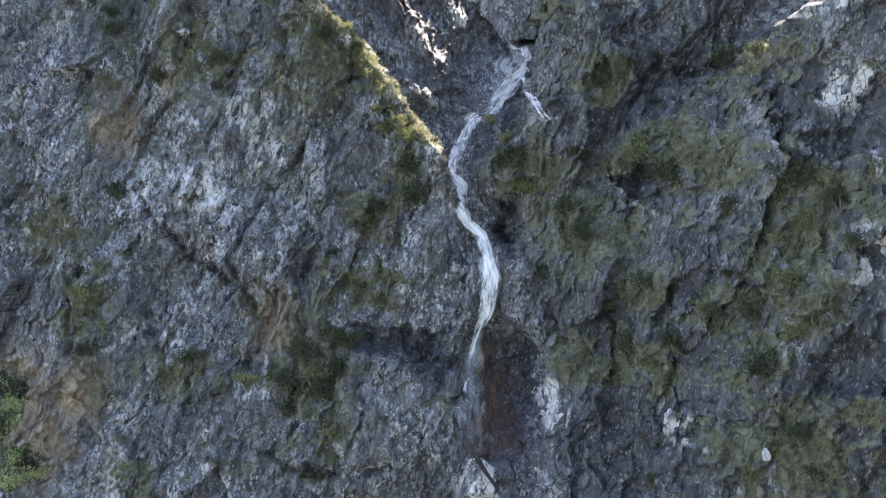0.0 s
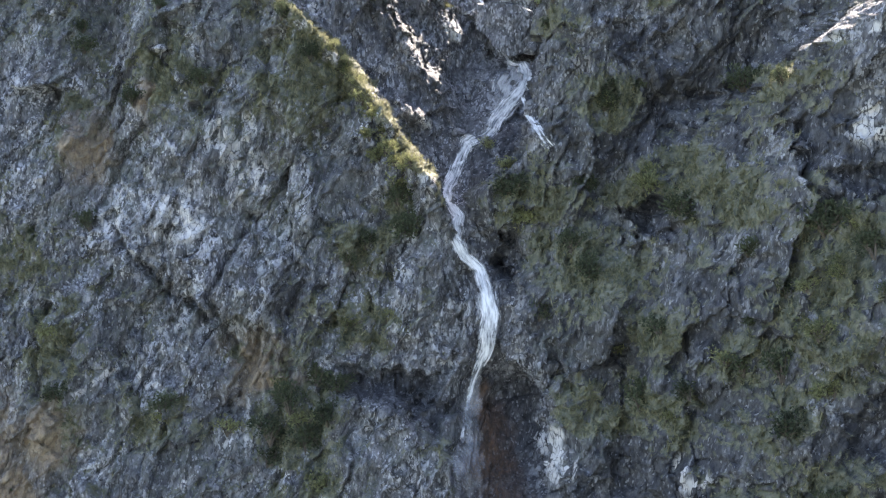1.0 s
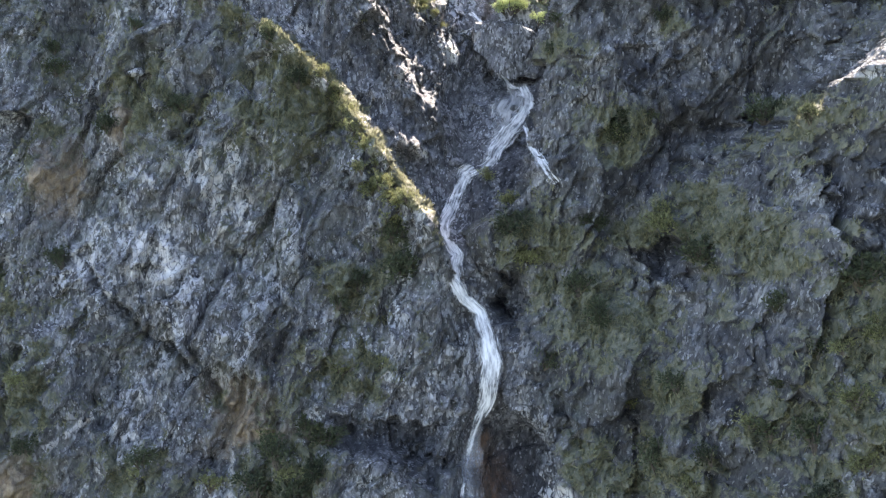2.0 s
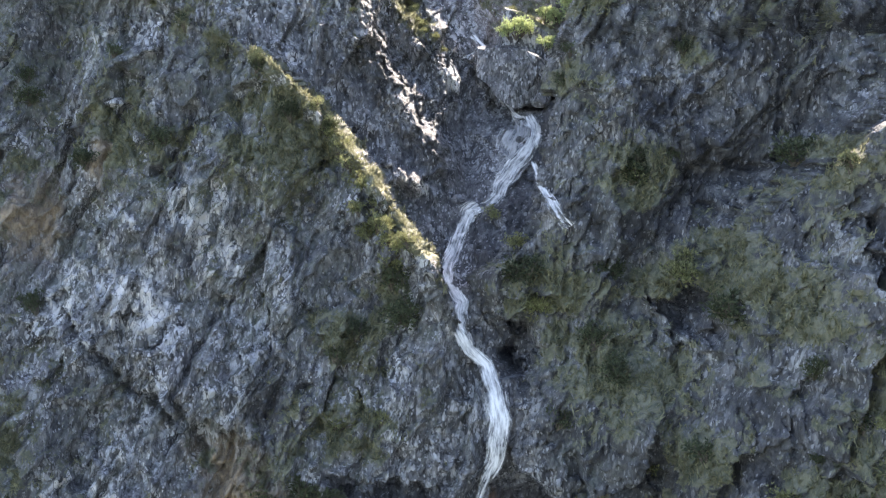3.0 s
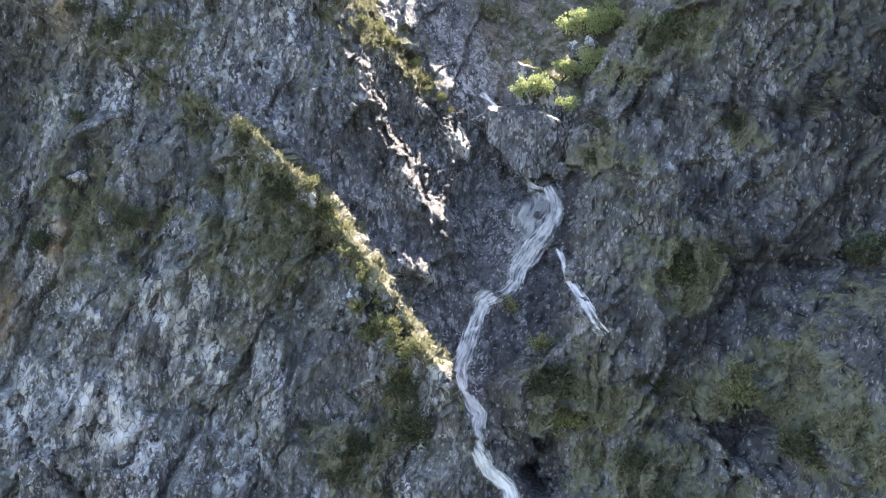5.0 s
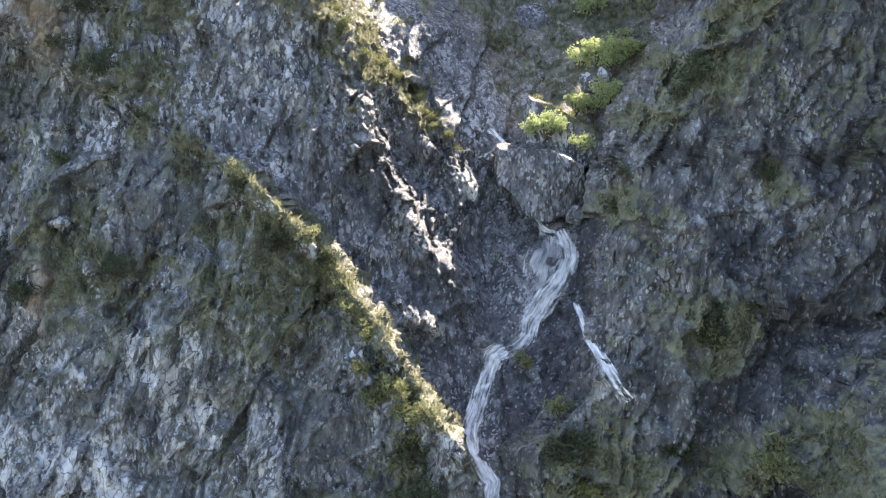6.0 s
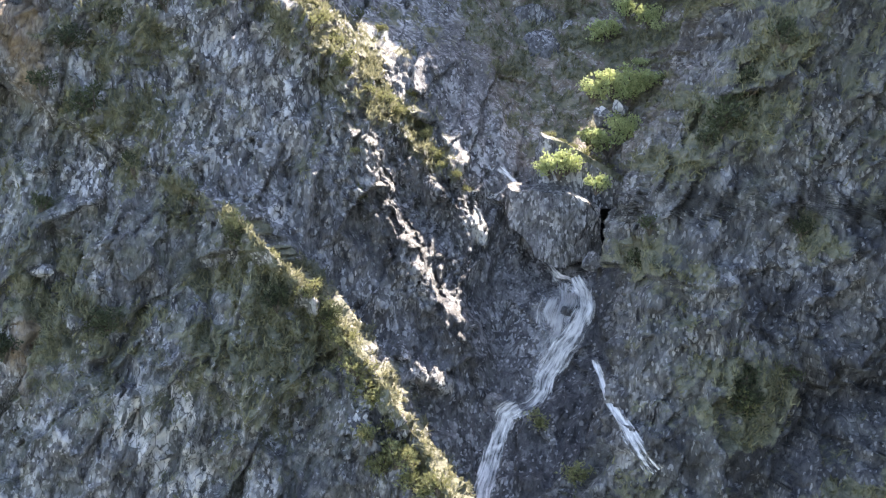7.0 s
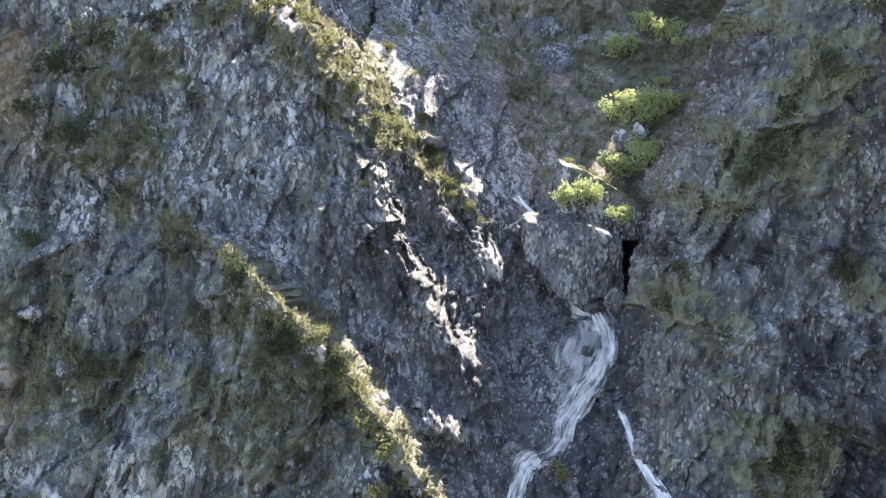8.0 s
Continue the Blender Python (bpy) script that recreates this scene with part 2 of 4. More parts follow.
def face_depth(u, v):
    return base_depth(u, v) + relief(u, v) * softness(u, v) + roughness(u, v) + 1.0 * crevices(u, v) + pits(u, v)


# ---- materials ----
def nodes_of(name):
    m = bpy.data.materials.new(name)
    m.use_nodes = True
    t = m.node_tree
    return m, t, t.nodes["Principled BSDF"]


def node(t, kind, **values):
    n = t.nodes.new(kind)
    for k, v in values.items():
        n.inputs[k.replace("_", " ")].default_value = v
    return n


def noise_at(t, vec, scale, detail=4.0, rough=0.6, warp=0.0):
    n = node(t, "ShaderNodeTexNoise", Scale=scale, Detail=detail, Roughness=rough, Distortion=warp)
    t.links.new(vec, n.inputs["Vector"])
    return n.outputs["Fac"]


def cells_at(t, vec, scale):
    n = node(t, "ShaderNodeTexVoronoi", Scale=scale)
    t.links.new(vec, n.inputs["Vector"])
    x = t.nodes.new("ShaderNodeSeparateXYZ")
    t.links.new(n.outputs["Color"], x.inputs[0])
    return x.outputs[0]


def ramp(t, fac, *stops):
    r = t.nodes.new("ShaderNodeValToRGB")
    while len(r.color_ramp.elements) < len(stops):
        r.color_ramp.elements.new(0.5)
    for e, (p, c) in zip(r.color_ramp.elements, stops):
        e.position = p
        e.color = (c, c, c, 1) if isinstance(c, (int, float)) else (*c, 1)
    t.links.new(fac, r.inputs[0])
    return r.outputs[0]


def mixed(t, fac, a, b):
    n = t.nodes.new("ShaderNodeMix")
    n.data_type = "RGBA"
    for socket, value in ((n.inputs[0], fac), (n.inputs[6], a), (n.inputs[7], b)):
        if isinstance(value, tuple):
            socket.default_value = (*value, 1)
        elif isinstance(value, float):
            socket.default_value = value
        else:
            t.links.new(value, socket)
    return n.outputs[2]


def sums(t, op, a, b):
    n = t.nodes.new("ShaderNodeMath")
    n.operation = op
    n.use_clamp = op != "ADD"
    for socket, value in zip(n.inputs, (a, b)):
        if isinstance(value, (int, float)):
            socket.default_value = value
        else:
            t.links.new(value, socket)
    return n.outputs[0]


def place_of(t, stretch=(1, 1, 1), turn=(0, 0, 0)):
    g = t.nodes.new("ShaderNodeNewGeometry")
    m = t.nodes.new("ShaderNodeMapping")
    m.inputs["Scale"].default_value = stretch
    m.inputs["Rotation"].default_value = turn
    t.links.new(g.outputs["Position"], m.inputs["Vector"])
    return m.outputs[0]


def attr(t, name):
    n = t.nodes.new("ShaderNodeAttribute")
    n.attribute_name = name
    return n.outputs["Fac"]


def bumped(t, b, height, strength, distance):
    n = node(t, "ShaderNodeBump", Strength=strength, Distance=distance)
    t.links.new(height, n.inputs["Height"])
    t.links.new(n.outputs[0], b.inputs["Normal"])


def edges_at(t, vec, scale):
    """Nearness of the joints between broken pieces."""
    n = node(t, "ShaderNodeTexVoronoi", Scale=scale)
    n.feature = "DISTANCE_TO_EDGE"
    t.links.new(vec, n.inputs["Vector"])
    return n.outputs["Distance"]


def warped(t, vec, scale, amount):
    n = node(t, "ShaderNodeTexNoise", Scale=scale, Detail=3.0)
    t.links.new(vec, n.inputs["Vector"])
    k = t.nodes.new("ShaderNodeVectorMath")
    k.operation = "MULTIPLY_ADD"
    k.inputs[1].default_value = (amount, amount, amount)
    t.links.new(n.outputs["Color"], k.inputs[0])
    t.links.new(vec, k.inputs[2])
    return k.outputs[0]


def rock_material():
    m, t, b = nodes_of("limestone")
    p = place_of(t)
    streak = warped(t, place_of(t, (1.0, 0.7, 0.42), (0, 0.3, 0)), 0.9, 0.5)
    large = noise_at(t, p, 0.13, 3)
    patch = noise_at(t, p, 0.42, 4, 0.6)
    mid = noise_at(t, streak, 0.8, 5, 0.62)
    grain = noise_at(t, streak, 2.4, 9, 0.76)
    fleck = noise_at(t, streak, 5.0, 6, 0.8)
    chip = cells_at(t, streak, 3.4)
    dots = place_of(t, (1.0, 0.8, 0.5), (0, 0.25, 0))
    grit = cells_at(t, dots, 5.5)
    dust = cells_at(t, dots, 11.0)
    crack = edges_at(t, streak, 0.85)
    joint = edges_at(t, streak, 2.7)
    base = mixed(t, ramp(t, mid, (0.38, 0.0), (0.62, 1.0)), (0.118, 0.116, 0.122), (0.255, 0.250, 0.258))
    base = mixed(t, ramp(t, large, (0.36, 0.0), (0.64, 0.55)), base, (0.155, 0.148, 0.150))
    base = mixed(t, ramp(t, grain, (0.37, 0.9), (0.49, 0.0)), base, (0.044, 0.044, 0.050))
    base = mixed(t, ramp(t, grain, (0.53, 0.0), (0.66, 0.6)), base, (0.42, 0.415, 0.42))
    # dark pits and pale flecks, in swarms
    base = mixed(t, ramp(t, dust, (0.0, 0.75), (0.26, 0.0)), base, (0.030, 0.030, 0.034))
    swarm = ramp(t, patch, (0.44, 0.12), (0.58, 1.0))
    base = mixed(t, sums(t, "MULTIPLY", ramp(t, grit, (0.80, 0.0), (0.86, 0.9)), swarm), base, (0.60, 0.595, 0.60))
    base = mixed(t, sums(t, "MULTIPLY", ramp(t, dust, (0.83, 0.0), (0.91, 0.85)), ramp(t, patch, (0.34, 0.3), (0.55, 1.0))), base, (0.66, 0.655, 0.66))
    chips = sums(t, "MULTIPLY", ramp(t, chip, (0.70, 0.0), (0.76, 0.95)), sums(t, "MULTIPLY", swarm, ramp(t, grain, (0.42, 0.0), (0.52, 1.0))))
    base = mixed(t, chips, base, (0.60, 0.595, 0.60))
    # open joints
    base = mixed(t, sums(t, "MULTIPLY", ramp(t, crack, (0.0, 1.0), (0.035, 0.0)), ramp(t, mid, (0.42, 0.0), (0.56, 0.6))), base, (0.022, 0.022, 0.025))
    base = mixed(t, sums(t, "MULTIPLY", ramp(t, joint, (0.0, 1.0), (0.06, 0.0)), ramp(t, patch, (0.46, 0.0), (0.60, 0.5))), base, (0.030, 0.030, 0.034))
    # wet rock and seepage, and shade painted dark on wall, hollows and clefts
    seep_shade = sums(t, "MULTIPLY", attr(t, "wet_shade"), ramp(t, noise_at(t, streak, 1.1, 4), (0.25, 0.55), (0.55, 1.0)))
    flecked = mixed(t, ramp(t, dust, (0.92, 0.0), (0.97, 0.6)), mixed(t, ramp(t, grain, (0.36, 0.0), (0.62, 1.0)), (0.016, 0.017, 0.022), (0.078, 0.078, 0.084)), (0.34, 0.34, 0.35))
    base = mixed(t, sums(t, "MULTIPLY", seep_shade, 0.92), base, flecked)
    # pale fresh rock, broken into upright pieces
    pale_area = sums(t, "MULTIPLY", ramp(t, joint, (0.01, 0.0), (0.05, 1.0)), ramp(t, grain, (0.39, 0.0), (0.46, 1.0)))
    pale_area = sums(t, "MULTIPLY", pale_area, ramp(t, cells_at(t, streak, 1.9), (0.40, 0.0), (0.46, 1.0)))
    base = mixed(t, sums(t, "MULTIPLY", sums(t, "MULTIPLY", ramp(t, attr(t, "pale"), (0.22, 0.0), (0.66, 0.85)), 1.0), pale_area), base, (0.76, 0.73, 0.70))
    # bare earth, dry grass
    earth = mixed(t, ramp(t, noise_at(t, p, 3.0, 5), (0.35, 0.0), (0.65, 1.0)), (0.25, 0.18, 0.12), (0.44, 0.34, 0.225))
    base = mixed(t, sums(t, "MULTIPLY", attr(t, "earth"), ramp(t, grain, (0.34, 0.35), (0.52, 1.0))), base, earth)
    rust = mixed(t, ramp(t, grain, (0.35, 0.0), (0.65, 1.0)), (0.05, 0.032, 0.024), (0.19, 0.105, 0.06))
    base = mixed(t, sums(t, "MULTIPLY", attr(t, "rust"), ramp(t, fleck, (0.32, 0.3), (0.55, 1.0))), base, rust)
    # a thin film of moss and lichen, then turf
    film = sums(t, "MULTIPLY", attr(t, "moss"), ramp(t, noise_at(t, p, 0.9, 8, 0.72), (0.42, 0.0), (0.60, 1.0)))
    base = mixed(t, sums(t, "MULTIPLY", film, 0.80), base, mixed(t, ramp(t, fleck, (0.36, 0.0), (0.62, 1.0)), (0.085, 0.093, 0.074), (0.225, 0.23, 0.185)))
    turf_hue = mixed(t, ramp(t, noise_at(t, p, 1.6, 5, 0.7), (0.35, 0.0), (0.65, 1.0)), (0.082, 0.090, 0.060), (0.26, 0.25, 0.168))
    turf = ramp(t, sums(t, "ADD", attr(t, "turf"), sums(t, "MULTIPLY", noise_at(t, p, 1.5, 8, 0.8), 1.3)), (0.88, 0.0), (1.18, 0.9))
    base = mixed(t, turf, base, turf_hue)
    t.links.new(base, b.inputs["Base Color"])
    t.links.new(ramp(t, attr(t, "wet_shade"), (0.0, 0.88), (1.0, 0.62)), b.inputs["Roughness"])
    b.inputs["Specular IOR Level"].default_value = 0.28
    height = sums(t, "ADD", sums(t, "MULTIPLY", grain, 0.9), sums(t, "ADD", sums(t, "MULTIPLY", fleck, 0.4), sums(t, "ADD", sums(t, "MULTIPLY", chip, 0.22), ramp(t, joint, (0.0, 0.0), (0.10, 0.25)))))
    bumped(t, b, height, 1.0, 0.13)
    return m


def leaf_material(name, dark, light, shine=0.55):
    m, t, b = nodes_of(name)
    g = t.nodes.new("ShaderNodeNewGeometry")
    o = t.nodes.new("ShaderNodeObjectInfo")
    k = sums(t, "ADD", sums(t, "MULTIPLY", g.outputs["Random Per Island"], 0.7), sums(t, "MULTIPLY", o.outputs["Random"], 0.3))
    t.links.new(ramp(t, k, (0.1, dark), (0.9, light)), b.inputs["Base Color"])
    b.inputs["Roughness"].default_value = shine
    b.inputs["Specular IOR Level"].default_value = 0.25
    glow = node(t, "ShaderNodeBsdfTranslucent")
    t.links.new(ramp(t, k, (0.1, dark), (0.9, light)), glow.inputs["Color"])
    mix = node(t, "ShaderNodeMixShader", Fac=0.35)
    out = t.nodes["Material Output"]
    t.links.new(b.outputs[0], mix.inputs[1])
    t.links.new(glow.outputs[0], mix.inputs[2])
    t.links.new(mix.outputs[0], out.inputs[0])
    return m


def bark_material(name, dark, light):
    m, t, b = nodes_of(name)
    p = place_of(t, (1, 1, 0.3))
    t.links.new(ramp(t, noise_at(t, p, 9, 4), (0.3, dark), (0.7, light)), b.inputs["Base Color"])
    b.inputs["Roughness"].default_value = 0.9
    return m


def water_material(name, cover):
    m, t, b = nodes_of(name)
    c = t.nodes.new("ShaderNodeCombineXYZ")
    t.links.new(attr(t, "across"), c.inputs[0])
    t.links.new(attr(t, "along"), c.inputs[1])
    strands = ramp(t, noise_at(t, c.outputs[0], 1.0, 5, 0.66, 0.3), (0.34, 0.0), (0.66, 1.0))
    wide = t.nodes.new("ShaderNodeVectorMath")
    wide.operation = "MULTIPLY"
    wide.inputs[1].default_value = (0.25, 1.1, 1.0)
    t.links.new(c.outputs[0], wide.inputs[0])
    steps = ramp(t, noise_at(t, wide.outputs[0], 1.0, 4, 0.62, 0.5), (0.34, 0.0), (0.66, 1.0))
    t.links.new(ramp(t, sums(t, "MULTIPLY", sums(t, "ADD", strands, steps), 0.5), (0.15, (0.34, 0.35, 0.37)), (0.5, (0.60, 0.595, 0.59)), (0.8, (0.85, 0.84, 0.83))), b.inputs["Base Color"])
    b.inputs["Roughness"].default_value = 0.6
    b.inputs["Specular IOR Level"].default_value = 0.2
    body = sums(t, "ADD", sums(t, "ADD", sums(t, "MULTIPLY", strands, 0.5), sums(t, "MULTIPLY", steps, 0.3)), sums(t, "MULTIPLY", attr(t, "middle"), 0.52))
    t.links.new(ramp(t, body, (0.46, 0.0), (0.68, cover * 0.6), (0.92, cover)), b.inputs["Alpha"])
    return m


ROCK = rock_material()
PINE = leaf_material("pine_needles", (0.036, 0.048, 0.030), (0.135, 0.155, 0.085))
HERB = leaf_material("herb_leaves", (0.12, 0.13, 0.06), (0.36, 0.36, 0.18))
BRIGHT = leaf_material("broad_leaves", (0.32, 0.38, 0.17), (0.60, 0.64, 0.34))
STRAW = leaf_material("grass_blades", (0.115, 0.120, 0.075), (0.30, 0.29, 0.18), 0.8)
BARK = bark_material("bark", (0.05, 0.038, 0.028), (0.17, 0.14, 0.11))
WET_WOOD = bark_material("soaked_dark_wood", (0.012, 0.010, 0.008), (0.045, 0.036, 0.030))
FOAM = water_material("falling_water", 0.96)
SPRAY = water_material("thin_water", 0.55)
VEIL = water_material("water_veil", 0.22)


# ---- the cliff ----
def spaced(lo, hi, step, far_lo, far_hi):
    core = list(np.arange(lo, hi + step / 2, step))
    k, x, below = step, lo, []
    while x > far_lo:
        k *= 1.10
        x -= k
        below.append(x)
    k, x, above = step, core[-1], []
    while x < far_hi:
        k *= 1.10
        x += k
        above.append(x)
    return np.array(below[::-1] + core + above)


def blobs(rows):
    total = np.zeros(UU.shape)
    for bu, bv, ru, rv in rows:
        near = (np.abs(UU - bu) < 2.2 * ru + 1.2) & (np.abs(VV - bv) < 2.2 * rv + 1.2)
        total[near] = np.maximum(total[near], np.exp(-(((WOB_U[near] - bu) / ru) ** 2 + ((WOB_V[near] - bv) / rv) ** 2) ** 1.5))
    return total


TURF_LEFT = [
    (-7.93, -8.46, 3.36, 3.36), (-16.33, -7.88, 2.7, 1.62), (-26.79, 1.57, 2.68, 1.92), (-5.16, -2.47, 2.51, 1.25), (-2.51, 4.03, 1.63, 2.54), (-8.47, 12.51, 4.16, 4.16),
    (-17.73, 13.71, 2.34, 3.12), (-23.18, -3.68, 1.67, 2.23), (-23.81, 9.5, 1.97, 2.76), (-27.8, -11.61, 1.46, 4.0), (-23.05, -9.05, 1.64, 2.18), (-19.25, -14.12, 1.06, 1.42),
    (-11.0, -4.31, 2.17, 1.45), (-6.36, -11.72, 2.07, 1.73), (-15.86, 12.85, 2.13, 1.83), (-8.11, 13.32, 2.38, 2.68), (-4.53, 2.36, 1.99, 1.42),
]
TURF_RIGHT = [
    (10.5, -6.22, 2.97, 1.88), (17.27, -2.22, 2.38, 3.93), (12.48, 4.68, 4.32, 1.49), (5.17, 4.64, 2.83, 2.13), (18.71, 2.56, 2.25, 1.69), (8.08, 0.72, 3.08, 2.74),
    (17.22, 10.25, 2.17, 1.86), (9.69, 10.21, 1.76, 1.76), (16.99, -9.91, 3.31, 2.21), (11.23, -2.18, 1.89, 1.58), (14.73, -3.47, 2.04, 1.75), (15.5, -6.22, 1.7, 1.7),
    (7.52, -6.63, 2.0, 1.33), (13.24, 7.0, 1.57, 1.57), (16.4, 10.34, 1.94, 0.97), (19.74, -7.75, 1.61, 0.8),
]
TURF_TOP = [
    (-14.73, 25.17, 3.02, 2.09), (-15.07, 21.68, 2.51, 1.37), (-10.19, 27.19, 2.15, 0.95), (-6.41, 25.9, 1.23, 1.96), (-13.97, 19.39, 0.92, 1.38), (-7.77, 13.73, 2.2, 1.54),
    (-14.96, 12.71, 2.02, 1.34), (-11.63, 18.04, 1.36, 0.91), (-2.97, 22.48, 1.49, 1.0), (9.85, 21.1, 2.27, 1.65), (11.81, 24.16, 1.64, 1.23), (10.2, 10.96, 2.19, 1.79),
    (6.67, 15.7, 1.25, 1.46), (2.97, 8.51, 1.13, 0.91), (12.68, 16.7, 1.0, 1.2), (9.74, 27.25, 1.83, 1.57), (7.98, 20.07, 1.25, 1.25),
]
# Dark stains, and shade painted as dark patches, mostly on the right wall.
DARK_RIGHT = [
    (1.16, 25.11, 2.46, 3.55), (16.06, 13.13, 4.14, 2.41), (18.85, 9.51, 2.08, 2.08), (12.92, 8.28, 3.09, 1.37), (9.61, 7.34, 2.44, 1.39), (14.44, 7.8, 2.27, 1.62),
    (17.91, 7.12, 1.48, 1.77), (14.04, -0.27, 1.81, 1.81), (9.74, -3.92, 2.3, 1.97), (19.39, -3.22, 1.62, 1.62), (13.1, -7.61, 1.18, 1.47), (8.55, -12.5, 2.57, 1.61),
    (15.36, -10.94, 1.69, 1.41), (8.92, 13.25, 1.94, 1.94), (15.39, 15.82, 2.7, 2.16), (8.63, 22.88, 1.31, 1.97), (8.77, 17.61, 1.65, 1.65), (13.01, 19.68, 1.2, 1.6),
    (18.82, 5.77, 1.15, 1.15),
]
# Wet rock, plus shade of overhangs, alcove and recesses painted as dark patches.
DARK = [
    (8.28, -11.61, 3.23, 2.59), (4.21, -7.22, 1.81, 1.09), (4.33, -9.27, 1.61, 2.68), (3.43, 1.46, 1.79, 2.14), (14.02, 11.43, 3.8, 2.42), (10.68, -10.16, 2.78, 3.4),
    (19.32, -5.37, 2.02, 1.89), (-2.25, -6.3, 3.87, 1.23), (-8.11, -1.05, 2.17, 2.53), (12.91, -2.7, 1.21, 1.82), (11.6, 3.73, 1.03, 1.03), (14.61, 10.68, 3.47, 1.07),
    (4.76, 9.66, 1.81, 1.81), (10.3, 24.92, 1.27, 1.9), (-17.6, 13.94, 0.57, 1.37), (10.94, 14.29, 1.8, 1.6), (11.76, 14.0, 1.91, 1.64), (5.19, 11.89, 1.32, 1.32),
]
PALE_ROCK = [
    (-20.48, 5.02, 0.77, 1.47), (-11.36, 6.76, 1.50, 1.59), (-15.9, 4.16, 1.80, 1.75), (20.16, 8.31, 0.80, 1.45), (20.4, -0.24, 0.86, 1.38), (6.38, -8.66, 0.94, 1.71),
    (12.78, -9.5, 0.94, 1.12), (2.22, -14.1, 1.21, 1.15), (-13.42, 9.13, 1.82, 1.61), (-12.76, -13.98, 1.40, 0.75), (19.72, 12.65, 0.60, 0.51), (-12.15, 9.83, 1.22, 0.75),
    (-17.9, 14.93, 0.46, 0.35), (0.97, 16.75, 0.70, 1.27), (-8.06, 17.74, 1.11, 0.99), (-20.19, -13.81, 1.14, 1.50),
]
EARTH_BANK = [
    (-27.08, -9.49, 2.02, 3.11), (-25.53, -12.93, 1.62, 2.52), (-23.43, -9.06, 1.64, 2.36), (-11.16, -4.66, 1.63, 1.81), (-22.12, 8.35, 1.11, 2.18), (-23.06, 8.6, 1.25, 2.18),
    (-18.64, 24.55, 1.11, 2.21), (-9.81, -5.69, 1.79, 0.72), (-28.53, -7.39, 1.11, 0.93), (-18.9, 11.72, 0.68, 1.81),
]
RUST_STAIN = [
    (2.99, -9.93, 1.25, 2.85), (3.13, -12.02, 1.38, 1.03), (2.75, -7.22, 0.73, 1.45),
]
PINES_LEFT = [
    (-2.33, 4.76, 2.18), (-1.77, 3.29, 1.99), (-4.32, 2.39, 1.45), (-5.4, 1.3, 1.27), (-7.09, -5.67, 2.14), (-8.67, -7.25, 2.13),
    (-6.23, -7.8, 1.91), (-9.89, -8.83, 1.95), (-7.73, -9.32, 2.29), (-10.02, -10.55, 1.76), (-5.97, -6.14, 1.59), (-22.69, -6.74, 1.47),
    (-21.92, 3.5, 1.54), (-19.46, 11.34, 1.36), (-23.42, 15.21, 1.42), (-28.26, -9.52, 2.57), (-26.37, -13.97, 2.51), (-27.8, -11.61, 2.18),
    (-16.0, -7.17, 1.62), (-25.44, 2.53, 1.34), (-5.63, 13.07, 1.3), (-8.99, 16.47, 1.34), (-7.81, 13.77, 1.19), (-19.54, 11.52, 1.23),
    (-23.67, 16.44, 1.29),
]
PINES_RIGHT = [
    (9.69, 10.21, 1.58), (8.55, 5.42, 1.56), (12.77, 4.06, 2.26), (7.47, 2.11, 1.73), (5.71, -1.69, 1.55), (8.08, 0.72, 1.71),
    (16.74, 11.07, 2.27), (17.69, 3.04, 2.01), (19.3, 1.97, 1.53), (16.12, 0.03, 1.3), (11.23, -2.18, 1.74), (10.29, -5.97, 2.21),
    (12.15, -5.12, 1.52), (15.85, -3.68, 1.71), (15.5, -6.08, 1.85), (17.0, -9.22, 1.79), (19.36, 0.03, 1.37), (14.76, -1.44, 1.18),
    (4.32, 5.39, 1.79), (17.35, 10.39, 1.55), (17.93, -11.18, 1.37), (11.44, -12.59, 1.35), (14.49, -3.62, 1.46), (8.56, 5.33, 1.35),
    (14.84, 1.96, 1.36),
]
PINES_HIGH = [
    (-7.77, 13.94, 1.54), (-9.31, 16.54, 1.33), (-11.63, 18.04, 0.91), (-14.14, 19.15, 1.38), (-15.73, 21.91, 1.6), (-16.73, 24.68, 1.38),
    (-14.97, 25.64, 1.4), (-14.96, 12.71, 1.34), (-5.81, 13.33, 1.06), (9.83, 20.9, 1.85), (10.63, 22.13, 1.44), (11.63, 23.96, 1.03),
    (6.9, 16.74, 1.04), (9.67, 10.92, 1.6), (6.47, 15.28, 1.04), (-12.73, 26.41, 1.18), (9.06, 20.07, 1.03), (12.32, 16.69, 1.0),
    (12.94, 25.97, 1.02), (11.47, 11.42, 1.18), (-17.77, 22.82, 1.14), (-18.07, 17.75, 1.05),
]
HERBS = [
    (-26.21, 1.95, 1.92), (-5.16, -2.47, 1.79), (11.52, 5.69, 2.06), (5.15, 3.74, 1.77), (13.82, -3.24, 1.48), (17.37, -4.41, 1.39),
    (11.47, -6.38, 1.83), (16.87, -1.67, 1.7), (16.8, 0.31, 1.29), (18.76, 3.13, 1.69), (-7.93, -8.11, 1.77), (-9.07, -6.04, 1.61),
    (4.92, 3.88, 1.38), (11.33, 5.64, 1.6), (9.57, 10.46, 1.64), (-16.33, -7.88, 1.62), (-12.25, -8.51, 1.42), (-3.0, -2.11, 1.43),
    (4.23, 6.97, 1.82), (9.23, -3.31, 1.34), (17.96, 1.16, 1.41), (-23.65, -2.95, 1.49), (-6.37, -11.39, 1.56), (2.97, 8.51, 1.13),
]
